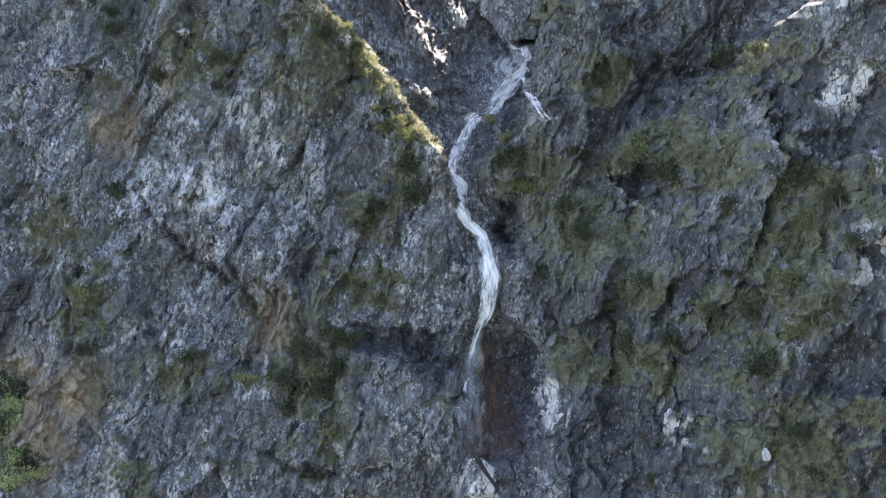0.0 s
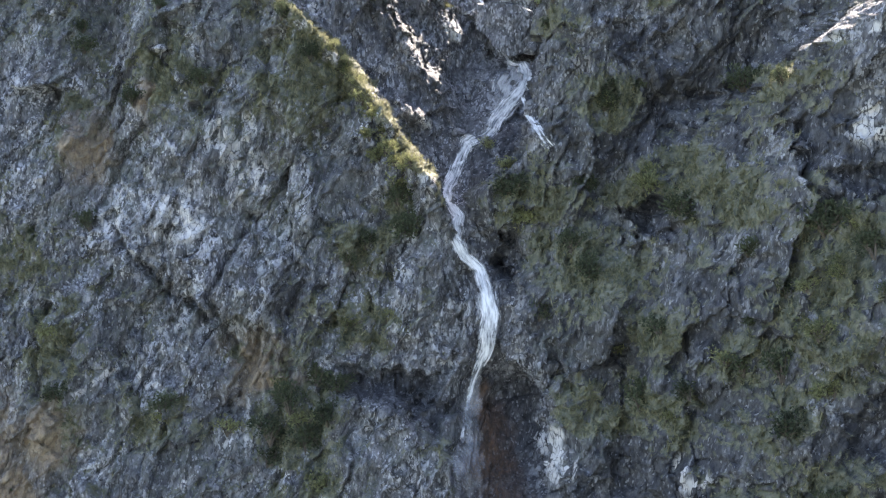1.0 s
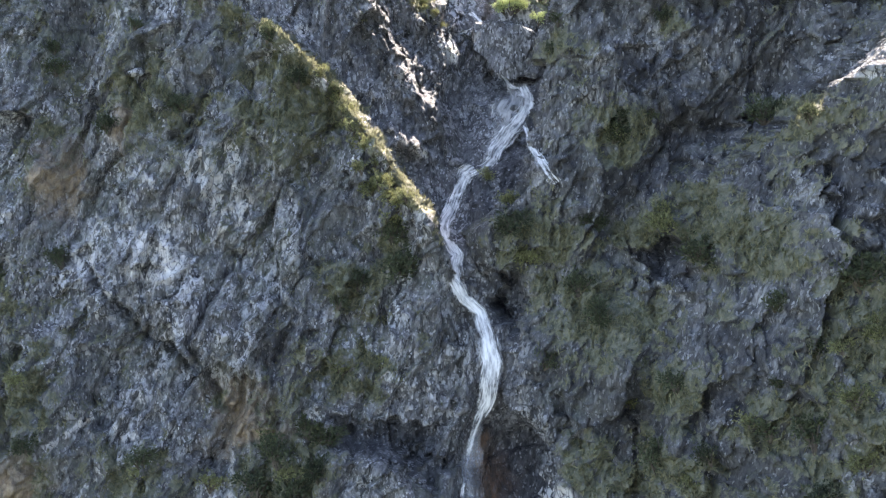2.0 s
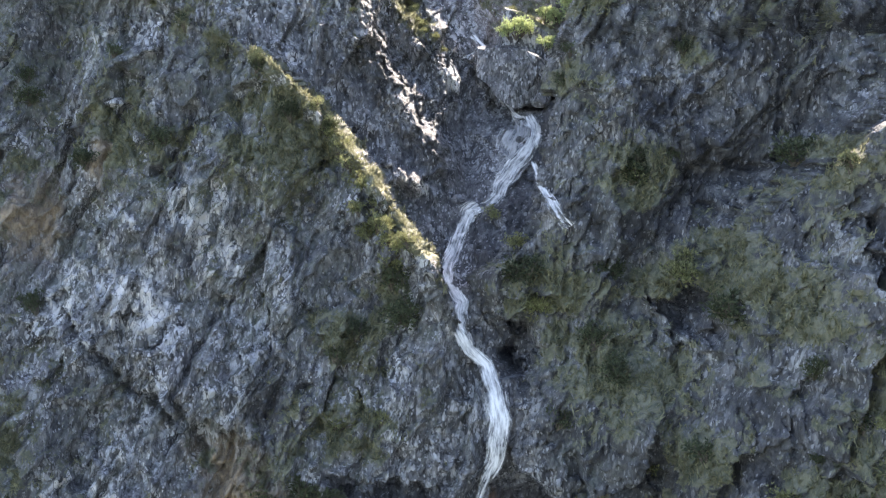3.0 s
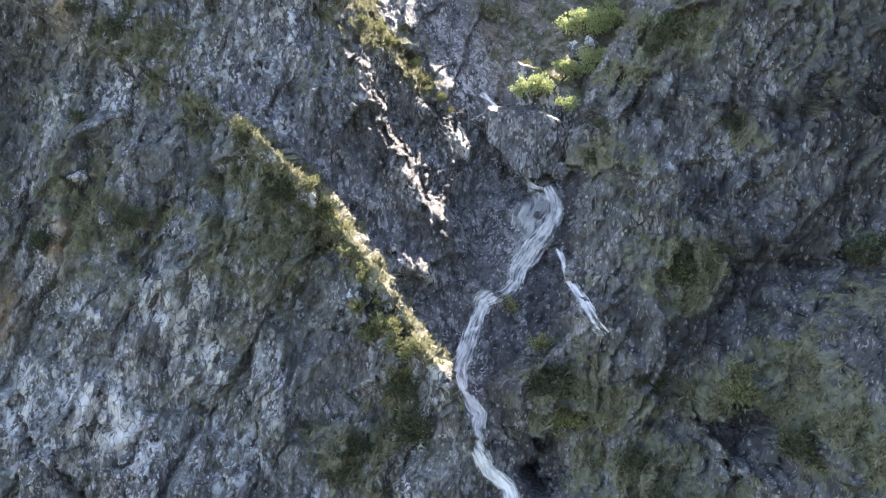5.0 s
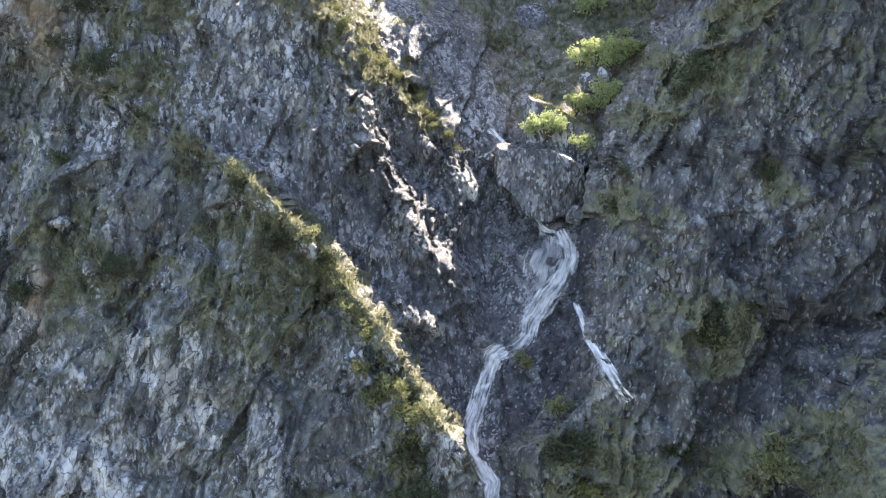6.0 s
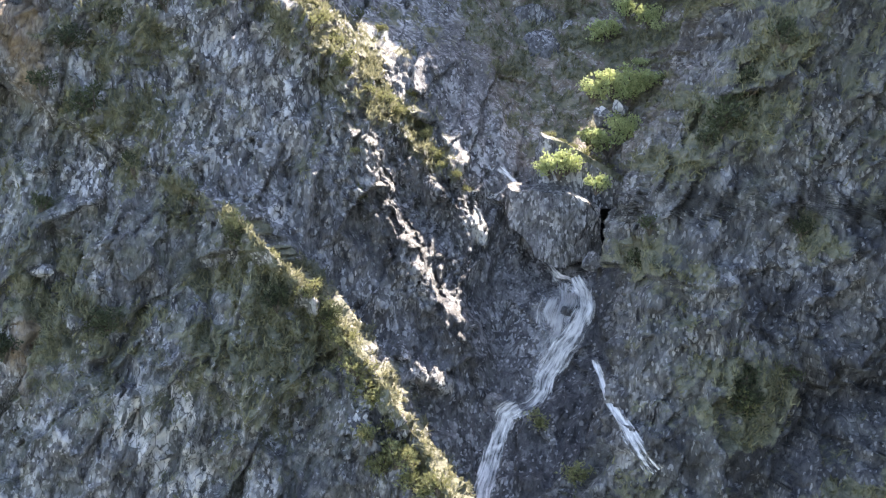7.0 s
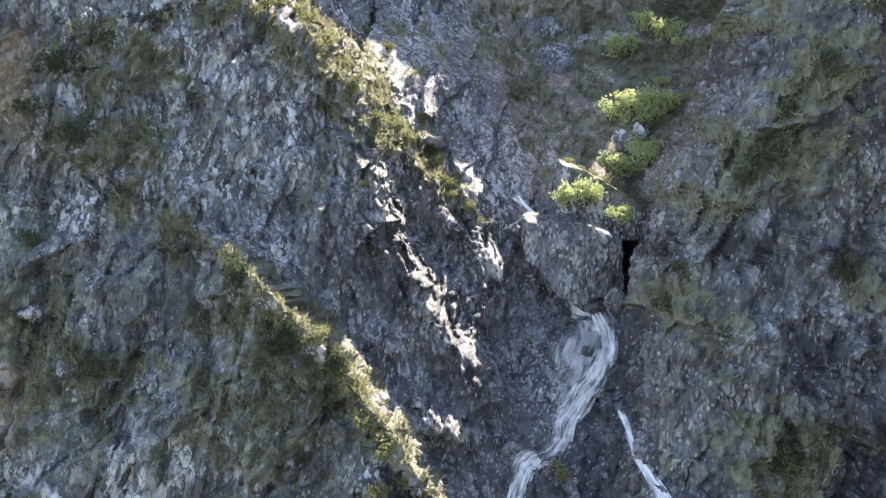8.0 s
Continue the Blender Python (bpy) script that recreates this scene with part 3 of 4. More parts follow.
HERBS_SPUR = [
    (-7.41, 27.25, 1.38), (-6.53, 25.73, 1.22), (-5.69, 24.6, 1.21), (-5.09, 23.79, 0.97), (-8.59, 27.72, 1.22), (-9.24, 27.19, 1.07),
    (-3.96, 22.85, 0.99), (-2.97, 22.61, 1.0), (-2.49, 22.1, 0.99), (-1.73, 22.91, 0.77), (-1.32, 21.49, 0.85), (-0.52, 19.99, 0.84),
    (-0.16, 19.37, 0.84), (0.56, 18.39, 0.74), (-4.0, 27.31, 1.09), (-3.22, 26.41, 0.81), (-4.23, 18.4, 0.56), (-4.56, 20.03, 0.52),
    (-2.08, 6.43, 1.29), (-2.5, 7.14, 1.29), (-2.78, 8.0, 1.15), (-1.52, 7.18, 1.01),
]
HERBS_CREST = [
    (-7.49, 15.66, 0.94), (-6.48, 14.37, 1.04), (-5.79, 13.01, 1.33), (-5.14, 12.06, 1.41), (-4.59, 11.13, 1.33), (-3.83, 10.15, 1.32),
    (-3.27, 9.03, 1.47), (-3.09, 7.94, 1.65), (-2.34, 6.98, 1.46), (-1.59, 7.25, 1.3), (-2.52, 5.88, 1.64), (-3.46, 7.57, 1.47),
    (-4.03, 8.71, 1.11), (-6.91, 26.99, 1.25), (-6.17, 26.21, 1.24), (-5.43, 25.18, 1.23), (-4.95, 24.19, 0.99), (-7.92, 27.81, 1.13),
    (-3.22, 22.36, 1.0), (-2.25, 21.98, 0.89), (-0.92, 20.99, 0.86), (0.22, 19.0, 0.84), (-4.36, 17.94, 0.61), (-9.72, 27.31, 0.96),
]
LEAFY_LOW = [
    (-28.43, -9.17, 2.21), (-27.85, -10.56, 2.19), (-28.15, -11.97, 2.18), (-27.17, -13.66, 1.8), (-25.92, -14.64, 1.79), (-27.58, -15.03, 2.15),
]
BRIGHT_SHRUBS = [
    (4.98, 19.3, 1.75, 97.7), (4.55, 19.2, 1.2, 97.9), (5.5, 19.4, 1.2, 97.8), (7.86, 23.2, 1.76, 104), (8.85, 23.4, 2.2, 103.8), (9.83, 23.6, 1.76, 103.6),
    (10.61, 23.7, 1.47, 103.4), (9.45, 23.0, 1.46, 103.2), (8.93, 21.1, 1.56, 101.4), (8.04, 20.4, 1.69, 101.2), (7.27, 20.6, 1.27, 101.6), (8.59, 21.5, 1.14, 101.8),
    (6.75, 18.45, 1.01, 97.4), (10.7, 28.0, 1.75, 109), (11.96, 27.5, 1.6, 109), (12.35, 26.9, 1.26, 108), (9.8, 26.7, 1.76, 110), (10.81, 25.0, 0.76, 106),
]
EDGE_TUFTS = [
    (4.9, 20.95, 0.67, 99.9), (5.48, 20.65, 0.67, 99.8), (6.08, 20.4, 0.67, 99.7), (6.6, 20.1, 0.73, 99.6), (7.14, 19.78, 0.73, 99.5), (7.6, 19.4, 0.73, 99.4),
]
FALL_CHUTE = [
    (4.05, 16.02, 0.30, 1.4), (4.5, 15.08, 0.45, 1.4), (5.05, 14.36, 0.65, 1.2), (5.75, 14.12, 0.90, 0.9),
]
FALL_UPPER = [
    (5.70, 14.40, 1.10, 0.9), (5.98, 13.80, 1.05, 0.9), (5.92, 13.05, 1.00, 0.8), (5.42, 12.28, 1.17, 0.6), (4.63, 11.36, 1.28, 0.6), (4.07, 10.55, 1.22, 0.6),
    (3.53, 9.65, 1.00, 0.6), (2.85, 9.10, 0.75, 0.6), (2.07, 8.83, 0.64, 0.6),
]
FALL_FAN = [
    (5.33, 14.10, 1.06, 0.15), (5.21, 13.36, 2.10, 0.15), (4.69, 12.65, 2.60, 0.15), (4.57, 11.95, 2.44, 0.15), (4.06, 11.36, 1.53, 0.15), (3.54, 10.79, 1.01, 0.15),
]
FALL_MIDDLE = [
    (2.49, 9.05, 0.80, 0.28), (1.86, 8.69, 1.17, 0.28), (1.51, 7.85, 0.79, 0.28), (1.17, 6.97, 0.90, 0.28), (0.77, 6.10, 1.02, 0.28), (0.59, 5.60, 0.77, 0.28),
    (0.63, 4.87, 0.41, 0.28), (0.90, 4.41, 0.87, 0.28), (1.23, 4.05, 1.28, 0.28), (1.06, 3.50, 0.98, 0.28), (1.12, 2.83, 0.69, 0.28), (1.21, 2.16, 0.40, 0.28),
    (1.64, 1.63, 0.34, 0.28), (2.18, 1.15, 0.57, 0.28), (2.39, 0.84, 0.74, 0.28),
]
FALL_LOWER = [
    (1.06, 2.66, 0.56, 0.3), (1.61, 1.6, 0.62, 0.35), (2.4, 0.92, 0.73, 0.4), (2.73, -0.2, 0.95, 0.7), (2.97, -1.68, 1.11, 0.9), (2.81, -3.32, 0.83, 1.0),
    (2.63, -3.95, 0.78, 1.0), (2.28, -4.89, 0.46, 1.0), (1.93, -5.87, 0.29, 1.0), (1.64, -7.11, 0.21, 1.0), (1.34, -8.81, 0.18, 1.0),
]
FALL_VEIL = [
    (2.35, -4.78, 0.5, 1.0), (2.01, -6.44, 0.93, 1.0), (1.71, -8.53, 1.36, 1.0), (1.54, -10.48, 1.47, 1.0), (1.43, -12.27, 1.3, 0.9),
]
FALL_TOP = [
    (2.55, 19.55, 0.34, 0.1), (2.96, 19.11, 0.28, 0.15), (3.34, 18.7, 0.23, 0.15), (2.51, 18.35, 0.29, 0.15), (1.8, 18.02, 0.35, 0.15),
]
FALL_SIDE = [
    (5.24, 11.41, 0.29, 0.6), (5.38, 10.09, 0.37, 0.6), (5.73, 9.11, 0.53, 0.6), (6.12, 8.27, 0.7, 0.6), (6.42, 7.86, 0.83, 0.6),
]
LOG = [
    (1.46, -11.45, 80.1), (3.2, -14.03, 78.9),
]

GU = spaced(-31.5, 23.5, 0.078, -110, 110)
GV = spaced(-18.0, 31.0, 0.075, -62, 95)
UU, VV = np.meshgrid(GU, GV)


def even_columns(u, v, extra):
    """Spreads the columns of the sheet along its own surface, so that steep walls get their share."""
    some = np.unique(np.r_[np.arange(0, len(GV), 3), len(GV) - 1])
    run = np.abs(np.gradient(base_depth(u[some], v[some]), GU, axis=1))
    step = np.gradient(GU)
    length = np.cumsum(np.sqrt(1 + (0.55 * np.minimum(run, 30)) ** 2) * step / step.clip(0.078), axis=1)
    made = np.array([np.interp(np.linspace(row[0], row[-1], int(len(GU) * extra)), row, GU) for row in length])
    k = np.interp(np.arange(len(GV)), some, np.arange(len(some)))
    low = np.minimum(k.astype(int), len(some) - 2)
    part_up = (k - low)[:, None]
    return made[low] * (1 - part_up) + made[low + 1] * part_up


UU = even_columns(UU, VV, 1.2)
VV = np.repeat(GV[:, None], UU.shape[1], 1)
WOB_U = UU + 0.7 * layered(UU * 0.5, VV * 0.5, 71, 3)
WOB_V = VV + 0.7 * layered(UU * 0.5 + 30, VV * 0.5, 72, 3)
BASE = base_depth(UU, VV)
REL = relief(UU, VV)
FLAT = 1 - 0.75 * np.clip(np.abs(np.gradient(BASE, axis=1) / np.gradient(UU, axis=1).clip(0.004)) - 1.5, 0, 3) / 3
PITS = pits(UU, VV)
DEPTH = BASE + REL * FLAT * softness(UU, VV) + roughness(UU, VV) + 1.0 * crevices(UU, VV) + PITS
slope_v = np.gradient(DEPTH, GV, axis=0)
across_step = np.gradient(UU, axis=1).clip(0.004)
TURF = 0.46 * np.maximum.reduce([blobs(TURF_LEFT), blobs(TURF_RIGHT), blobs(TURF_TOP)])
crest = np.exp(-((UU - ridge_edge(VV) + 0.7) / 1.0) ** 2) * over(VV - 5.5, 0.6) * over(19 - VV, 1.0)
TURF = np.maximum(TURF, 0.5 * crest)
TURF = np.maximum(TURF, 0.40 * np.exp(-((UU - slab_edge(VV) + 1.3) / 1.0) ** 2) * over(VV - 18.5, 0.8))
TURF = np.maximum(TURF, 0.46 * np.exp(-((UU - rib_line(VV) + 0.8) / 1.0) ** 2) * over(VV - 23, 0.6))
TURF = np.maximum(TURF, 0.50 * over(UU - np.interp(VV, (19, 22, 28), (3.6, 3.6, 1.6)), 0.5) * over(wall_edge(VV) - UU, 0.3) * over(VV - 19.5, 0.7))
TURF = TURF + 0.16 * over(layered(UU * 0.11, VV * 0.13, 75, 3), 0.12) + 0.10 * np.clip(slope_v, -1, 1.5) - 0.03
stream_bed = over(UU - ridge_edge(VV) - 0.3, 0.25) * over(wall_edge(VV) + 0.2 - UU, 0.25) * over(19 - VV, 0.6)
TURF = np.clip(TURF * (1 - 0.9 * stream_bed) * (0.92 + 0.75 * layered(UU * 0.7, VV * 0.7, 77, 5, 0.7)), 0, 1)
on_left = over(ridge_edge(VV) - UU, 0.3) * (0.40 + 0.50 * over(VV - 9, 2.5))
on_right = 0.40 * over(UU - wall_edge(VV), 0.4)
on_slab = 0.28 * over(UU - ridge_edge(VV), 0.3) * over(slab_edge(VV) - UU, 0.3)
MOSS = np.maximum(np.maximum(on_left, on_right), on_slab)
MOSS = np.clip(MOSS * (0.75 + 1.1 * layered(UU * 0.16, VV * 0.20, 101, 4, 0.6)) + 0.25 * np.clip(slope_v, -0.8, 1.2) + 0.6 * TURF, 0, 1)
# wetness of the stream bed, with shade painted in from the dark patches
WET_SHADE = np.clip(np.maximum(np.maximum(blobs(DARK), 0.7 * blobs(DARK_RIGHT)), 0.55 * stream_bed), 0, 1)
# the recess behind the fall: wet rock, its shade painted in too
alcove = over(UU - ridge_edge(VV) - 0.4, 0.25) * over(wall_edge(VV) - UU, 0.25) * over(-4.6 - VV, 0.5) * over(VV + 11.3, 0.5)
WET_SHADE = np.maximum(WET_SHADE, alcove)
# the right wall's shade, painted over all of it and broken by noise
wall_shade = over(UU - wall_edge(VV) - 0.5, 0.4) * np.clip(0.95 + 0.9 * layered(UU * 0.28, VV * 0.16, 79, 4, 0.6) + 0.10 * over(UU - front_edge(VV), 0.5), 0, 1.0)
WET_SHADE = np.maximum(WET_SHADE, wall_shade)
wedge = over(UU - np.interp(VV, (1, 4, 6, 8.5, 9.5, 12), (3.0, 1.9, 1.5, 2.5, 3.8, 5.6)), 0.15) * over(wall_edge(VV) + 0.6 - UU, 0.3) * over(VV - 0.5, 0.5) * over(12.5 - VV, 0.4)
# the dark gap at the wall's edge is shade, painted on
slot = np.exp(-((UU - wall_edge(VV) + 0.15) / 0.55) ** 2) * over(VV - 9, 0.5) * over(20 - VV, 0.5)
WET_SHADE = np.maximum(WET_SHADE, np.maximum(wedge, slot))
lean_a, lean_b = UU * 0.88 - VV * 0.47, UU * 0.47 + VV * 0.88
folds = over(layered(lean_a * 0.22, lean_b * 0.09, 103, 4, 0.6) - 0.12, 0.06) * over(ridge_edge(VV) - UU, 0.3)
WET_SHADE = np.maximum(WET_SHADE, 0.62 * folds)
# clefts painted darker for their shade
WET_SHADE = np.maximum(WET_SHADE, 0.5 * crevices(UU, VV))
PALE = np.maximum(blobs(PALE_ROCK), 0.9 * near_lines(UU, VV, PALE_LINES, 0.22))
EARTH = blobs(EARTH_BANK)
EARTH = np.maximum(EARTH, 0.50 * over(UU - np.interp(VV, (19, 22, 28), (3.6, 3.6, 1.6)), 0.5) * over(wall_edge(VV) - UU, 0.3) * over(VV - 19.5, 0.7))
# moss is kept off the rock that carries painted shade
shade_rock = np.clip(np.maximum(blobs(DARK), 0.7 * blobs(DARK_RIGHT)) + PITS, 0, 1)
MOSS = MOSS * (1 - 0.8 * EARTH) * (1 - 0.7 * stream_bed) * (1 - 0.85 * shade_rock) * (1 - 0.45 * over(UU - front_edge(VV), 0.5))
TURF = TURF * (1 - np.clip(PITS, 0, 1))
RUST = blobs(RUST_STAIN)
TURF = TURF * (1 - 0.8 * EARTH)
# the hollows' shade, painted into the rock colour as well
WET_SHADE = np.maximum(WET_SHADE, 0.8 * np.clip(PITS, 0, 1))

SHIFT_U = 0.10 * layered(UU * 1.1, VV * 1.1, 81, 3)
SHIFT_U = SHIFT_U + undercut(UU, VV, DEPTH)
STEEP = np.clip(np.abs(np.gradient(BASE, axis=1) / across_step) - 1.2, 0, 3) / 3
SHIFT_U = SHIFT_U + STEEP * (0.45 * relief(BASE + 60, VV) + 0.2 * layered(BASE * 1.3, VV * 1.3, 83, 4, 0.65))
SHIFT_V = 0.10 * layered(UU * 1.1 + 50, VV * 1.1, 82, 3)
PX, PY, PZ = to_world(UU + SHIFT_U, VV + SHIFT_V, DEPTH)
POINTS = np.stack([PX, PY, PZ], -1)
ROWS, COLS = UU.shape


def spot(u, v, lift=0.0):
    """The point of the cliff at these cliff coordinates, lifted towards the open side."""
    i = int(np.clip(np.searchsorted(GV, v), 0, ROWS - 1))
    j = int(np.clip(np.searchsorted(UU[i], u), 0, COLS - 1))
    q = Vector([float(c) for c in POINTS[i, j]])
    return q + Vector((0, -math.cos(TILT), math.sin(TILT))) * lift


def cliff_part(name, keep, label):
    """The faces of the sheet that the mask keeps, as one mesh."""
    used = np.zeros((ROWS, COLS), bool)
    for di in (0, 1):
        for dj in (0, 1):
            used[di:ROWS - 1 + di, dj:COLS - 1 + dj] |= keep
    index = np.full((ROWS, COLS), -1, np.int64)
    index[used] = np.arange(used.sum())
    ii, jj = np.nonzero(keep)
    quads = np.stack([index[ii, jj], index[ii, jj + 1], index[ii + 1, jj + 1], index[ii + 1, jj]], 1)
    me = bpy.data.meshes.new(name)
    me.vertices.add(int(used.sum()))
    me.vertices.foreach_set("co", POINTS[used].astype(np.float32).ravel())
    me.loops.add(quads.size)
    me.loops.foreach_set("vertex_index", quads.astype(np.int32).ravel())
    me.polygons.add(len(quads))
    me.polygons.foreach_set("loop_start", np.arange(0, quads.size, 4, dtype=np.int32))
    me.polygons.foreach_set("loop_total", np.full(len(quads), 4, np.int32))
    me.update(calc_edges=True)
    for key, field in (("turf", TURF), ("moss", MOSS), ("wet_shade", WET_SHADE), ("pale", PALE), ("earth", EARTH), ("rust", RUST)):
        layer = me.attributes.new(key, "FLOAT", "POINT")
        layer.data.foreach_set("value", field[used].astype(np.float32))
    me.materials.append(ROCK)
    ob = new(name, me)
    return tagged(ob, label, "cliff", kind="structure")


CU, CV = (UU[:-1, :-1] + UU[1:, 1:]) / 2, (VV[:-1, :-1] + VV[1:, 1:]) / 2
in_front = CU > front_edge(CV)
in_wall = (CU > wall_edge(CV)) & ~in_front
in_left = (CU < ridge_edge(CV)) & ~in_front & ~in_wall
in_slab = (CU < slab_edge(CV)) & (CV > 5) & ~in_left & ~in_front & ~in_wall
in_gully = ~(in_front | in_wall | in_left | in_slab)
cliff_part("cliff_left", in_left, "grey limestone buttress with moss and pale scars")
cliff_part("cliff_slab", in_slab, "steep dark grey rock slab with sunlit ribs")
cliff_part("cliff_right", in_wall, "shaded grey rock wall with mossy ledges")
cliff_part("cliff_front", in_front, "overgrown rock buttress with grassy ledges")
cliff_part("gully", in_gully, "wet dark rock gully with a grassy basin above")


def ground():
    """Valley floor below the cliff, out to the horizon."""
    bm = bmesh.new()
    n = 60
    grid = [[bm.verts.new((math.copysign(abs(i / n) ** 2.2, i) * 2400, math.copysign(abs(j / n) ** 2.2, j) * 2400, 0.0)) for i in range(-n, n + 1)] for j in range(-n, n + 1)]
    for row in grid:
        for vert in row:
            vert.co.z = 1.6 * noise.fractal(vert.co * 0.012, 1.0, 2.0, 4) - 1.0
    for j in range(2 * n):
        for i in range(2 * n):
            bm.faces.new((grid[j][i], grid[j][i + 1], grid[j + 1][i + 1], grid[j + 1][i]))
    m, t, b = nodes_of("valley_turf")
    p = place_of(t)
    t.links.new(ramp(t, noise_at(t, p, 0.12, 6), (0.35, (0.045, 0.06, 0.025)), (0.65, (0.12, 0.12, 0.06))), b.inputs["Base Color"])
    b.inputs["Roughness"].default_value = 0.95
    me = bpy.data.meshes.new("ground")
    bm.to_mesh(me)
    bm.free()
    me.materials.append(m)
    tagged(new("ground", me), "green valley floor below the cliff", "ground", kind="structure")


ground()


def part(name, bm, material, parent, label=""):
    me = bpy.data.meshes.new(name)
    bm.to_mesh(me)
    bm.free()
    me.materials.append(material)
    ob = new(name, me)
    ob.parent = parent
    return tagged(ob, label)


# ---- water ----
def resampled(rows, step=0.25):
    pts = []
    for (u0, v0, w0, l0), (u1, v1, w1, l1) in zip(rows, rows[1:]):
        n = max(2, int(math.hypot(u1 - u0, v1 - v0) / step))
        pts += [(u0 + (u1 - u0) * k / n, v0 + (v1 - v0) * k / n, w0 + (w1 - w0) * k / n, l0 + (l1 - l0) * k / n) for k in range(n)]
    return pts + [rows[-1]]


def bed_depth(u, v):
    """Depth of the gully's bed, also where it runs in behind the right wall's edge."""
    out = np.zeros(u.shape)
    for k in np.ndindex(u.shape):
        i = int(np.clip(np.searchsorted(GV, v[k]), 0, ROWS - 1))
        end = int(np.searchsorted(UU[i], wall_edge(v[k]) + 0.2))
        line = UU[i, :end] + SHIFT_U[i, :end]
        out[k] = DEPTH[i, int(np.argmin(np.abs(line - u[k])))]
    return out


def cascade(name, rows, parent, material, seed, label="", drapes=True, bed=None):
    """One thin sheet of water. It runs over the rock, or falls free of it."""
    line = resampled(rows, 0.10)
    n, cols = len(line), 25
    mid = np.array([r[:2] for r in line])
    way = np.array([mid[min(k + 3, n - 1)] - mid[max(k - 3, 0)] for k in range(n)])
    way /= np.linalg.norm(way, axis=1, keepdims=True)
    run = np.concatenate([[0], np.cumsum(np.linalg.norm(np.diff(mid, axis=0), axis=1))])
    x = np.linspace(-1, 1, cols)
    half = np.array([(0.52 if drapes else 0.62) * r[2] * (1 + 0.35 * noise.noise((d * 1.1, seed, 0))) for r, d in zip(line, run)])
    sway = np.array([0.12 * r[2] * noise.noise((d * 0.9, seed + 5.0, 0)) for r, d in zip(line, run)])
    u = mid[:, :1] - way[:, 1:] * (half[:, None] * x + sway[:, None])
    v = mid[:, 1:] + way[:, :1] * (half[:, None] * x + sway[:, None])
    lift = np.array([r[3] for r in line])[:, None]
    if drapes:
        rock = (bed or bed_depth)(u, v)
        core = np.percentile(rock, 30, axis=1)
        core = np.array([np.median(core[max(k - 8, 0):k + 9]) for k in range(n)])[:, None]
        rock = np.clip(rock, core - 0.7, core + 0.5)
        pad = np.pad(rock, ((9, 9), (0, 0)), mode="edge")
        soft = sum(pad[9 + s:9 + s + n] for s in range(-9, 10)) / 19
        w = 0.3 * soft + 0.7 * soft.mean(1, keepdims=True) - 0.22 - 0.6 * lift
    else:
        rock = face_depth(u, v)
        bed = np.minimum(base_depth(mid[:, 0], mid[:, 1]), rock.min(1))
        bed = np.array([bed[max(k - 6, 0):k + 7].mean() for k in range(n)])[:, None]
        w = bed - lift - 0.12 * half[:, None] * (1 - x * x)
    bm = bmesh.new()
    lay = {key: bm.verts.layers.float.new(key) for key in ("across", "along", "middle")}
    rings = []
    for k in range(n):
        ring = []
        for i in range(cols):
            vert = bm.verts.new(to_world(float(u[k, i]), float(v[k, i]), float(w[k, i])))
            vert[lay["across"]] = x[i] * half[k] * (8.0 if drapes else 7.0) + seed * 7
            vert[lay["along"]] = run[k] * (1.1 if drapes else 0.7)
            vert[lay["middle"]] = (1 - abs(x[i]) ** 1.6) * min(1.0, (k + 2) / 6, (n - k) / (14 if drapes else 40))
            ring.append(vert)
        rings.append(ring)
    for r0, r1 in zip(rings, rings[1:]):
        for i in range(cols - 1):
            bm.faces.new((r0[i], r0[i + 1], r1[i + 1], r1[i])).smooth = True
    return part(name, bm, material, parent, label)


def empty(name, at, label, category, group=""):
    ob = new(name)
    ob.location = at
    ob.empty_display_size = 0.3
    return tagged(ob, label, category, group)


fall = empty("waterfall", (0, 0, 0), "white waterfall dropping in steps down a dark rock gully", "waterfall")
cascade("upper_chute", FALL_CHUTE, fall, FOAM, 4)
cascade("upper_cascade", FALL_UPPER, fall, FOAM, 1)
cascade("upper_fan", FALL_FAN, fall, SPRAY, 2, "thin white water spreading over rock")
cascade("middle_cascade", FALL_MIDDLE, fall, FOAM, 3)
cascade("lower_drop", FALL_LOWER, fall, FOAM, 5, drapes=False)
cascade("lower_veil", FALL_VEIL, fall, VEIL, 6, "thin veil of falling water", drapes=False)
top_fall = empty("waterfall", (0, 0, 0), "small white cascade beside a wedged boulder", "waterfall")
cascade("cascade", FALL_TOP, top_fall, FOAM, 7, bed=face_depth)
side_fall = empty("waterfall", (0, 0, 0), "thin white trickle running down the rock wall", "waterfall")
cascade("trickle", FALL_SIDE, side_fall, FOAM, 8, bed=face_depth)


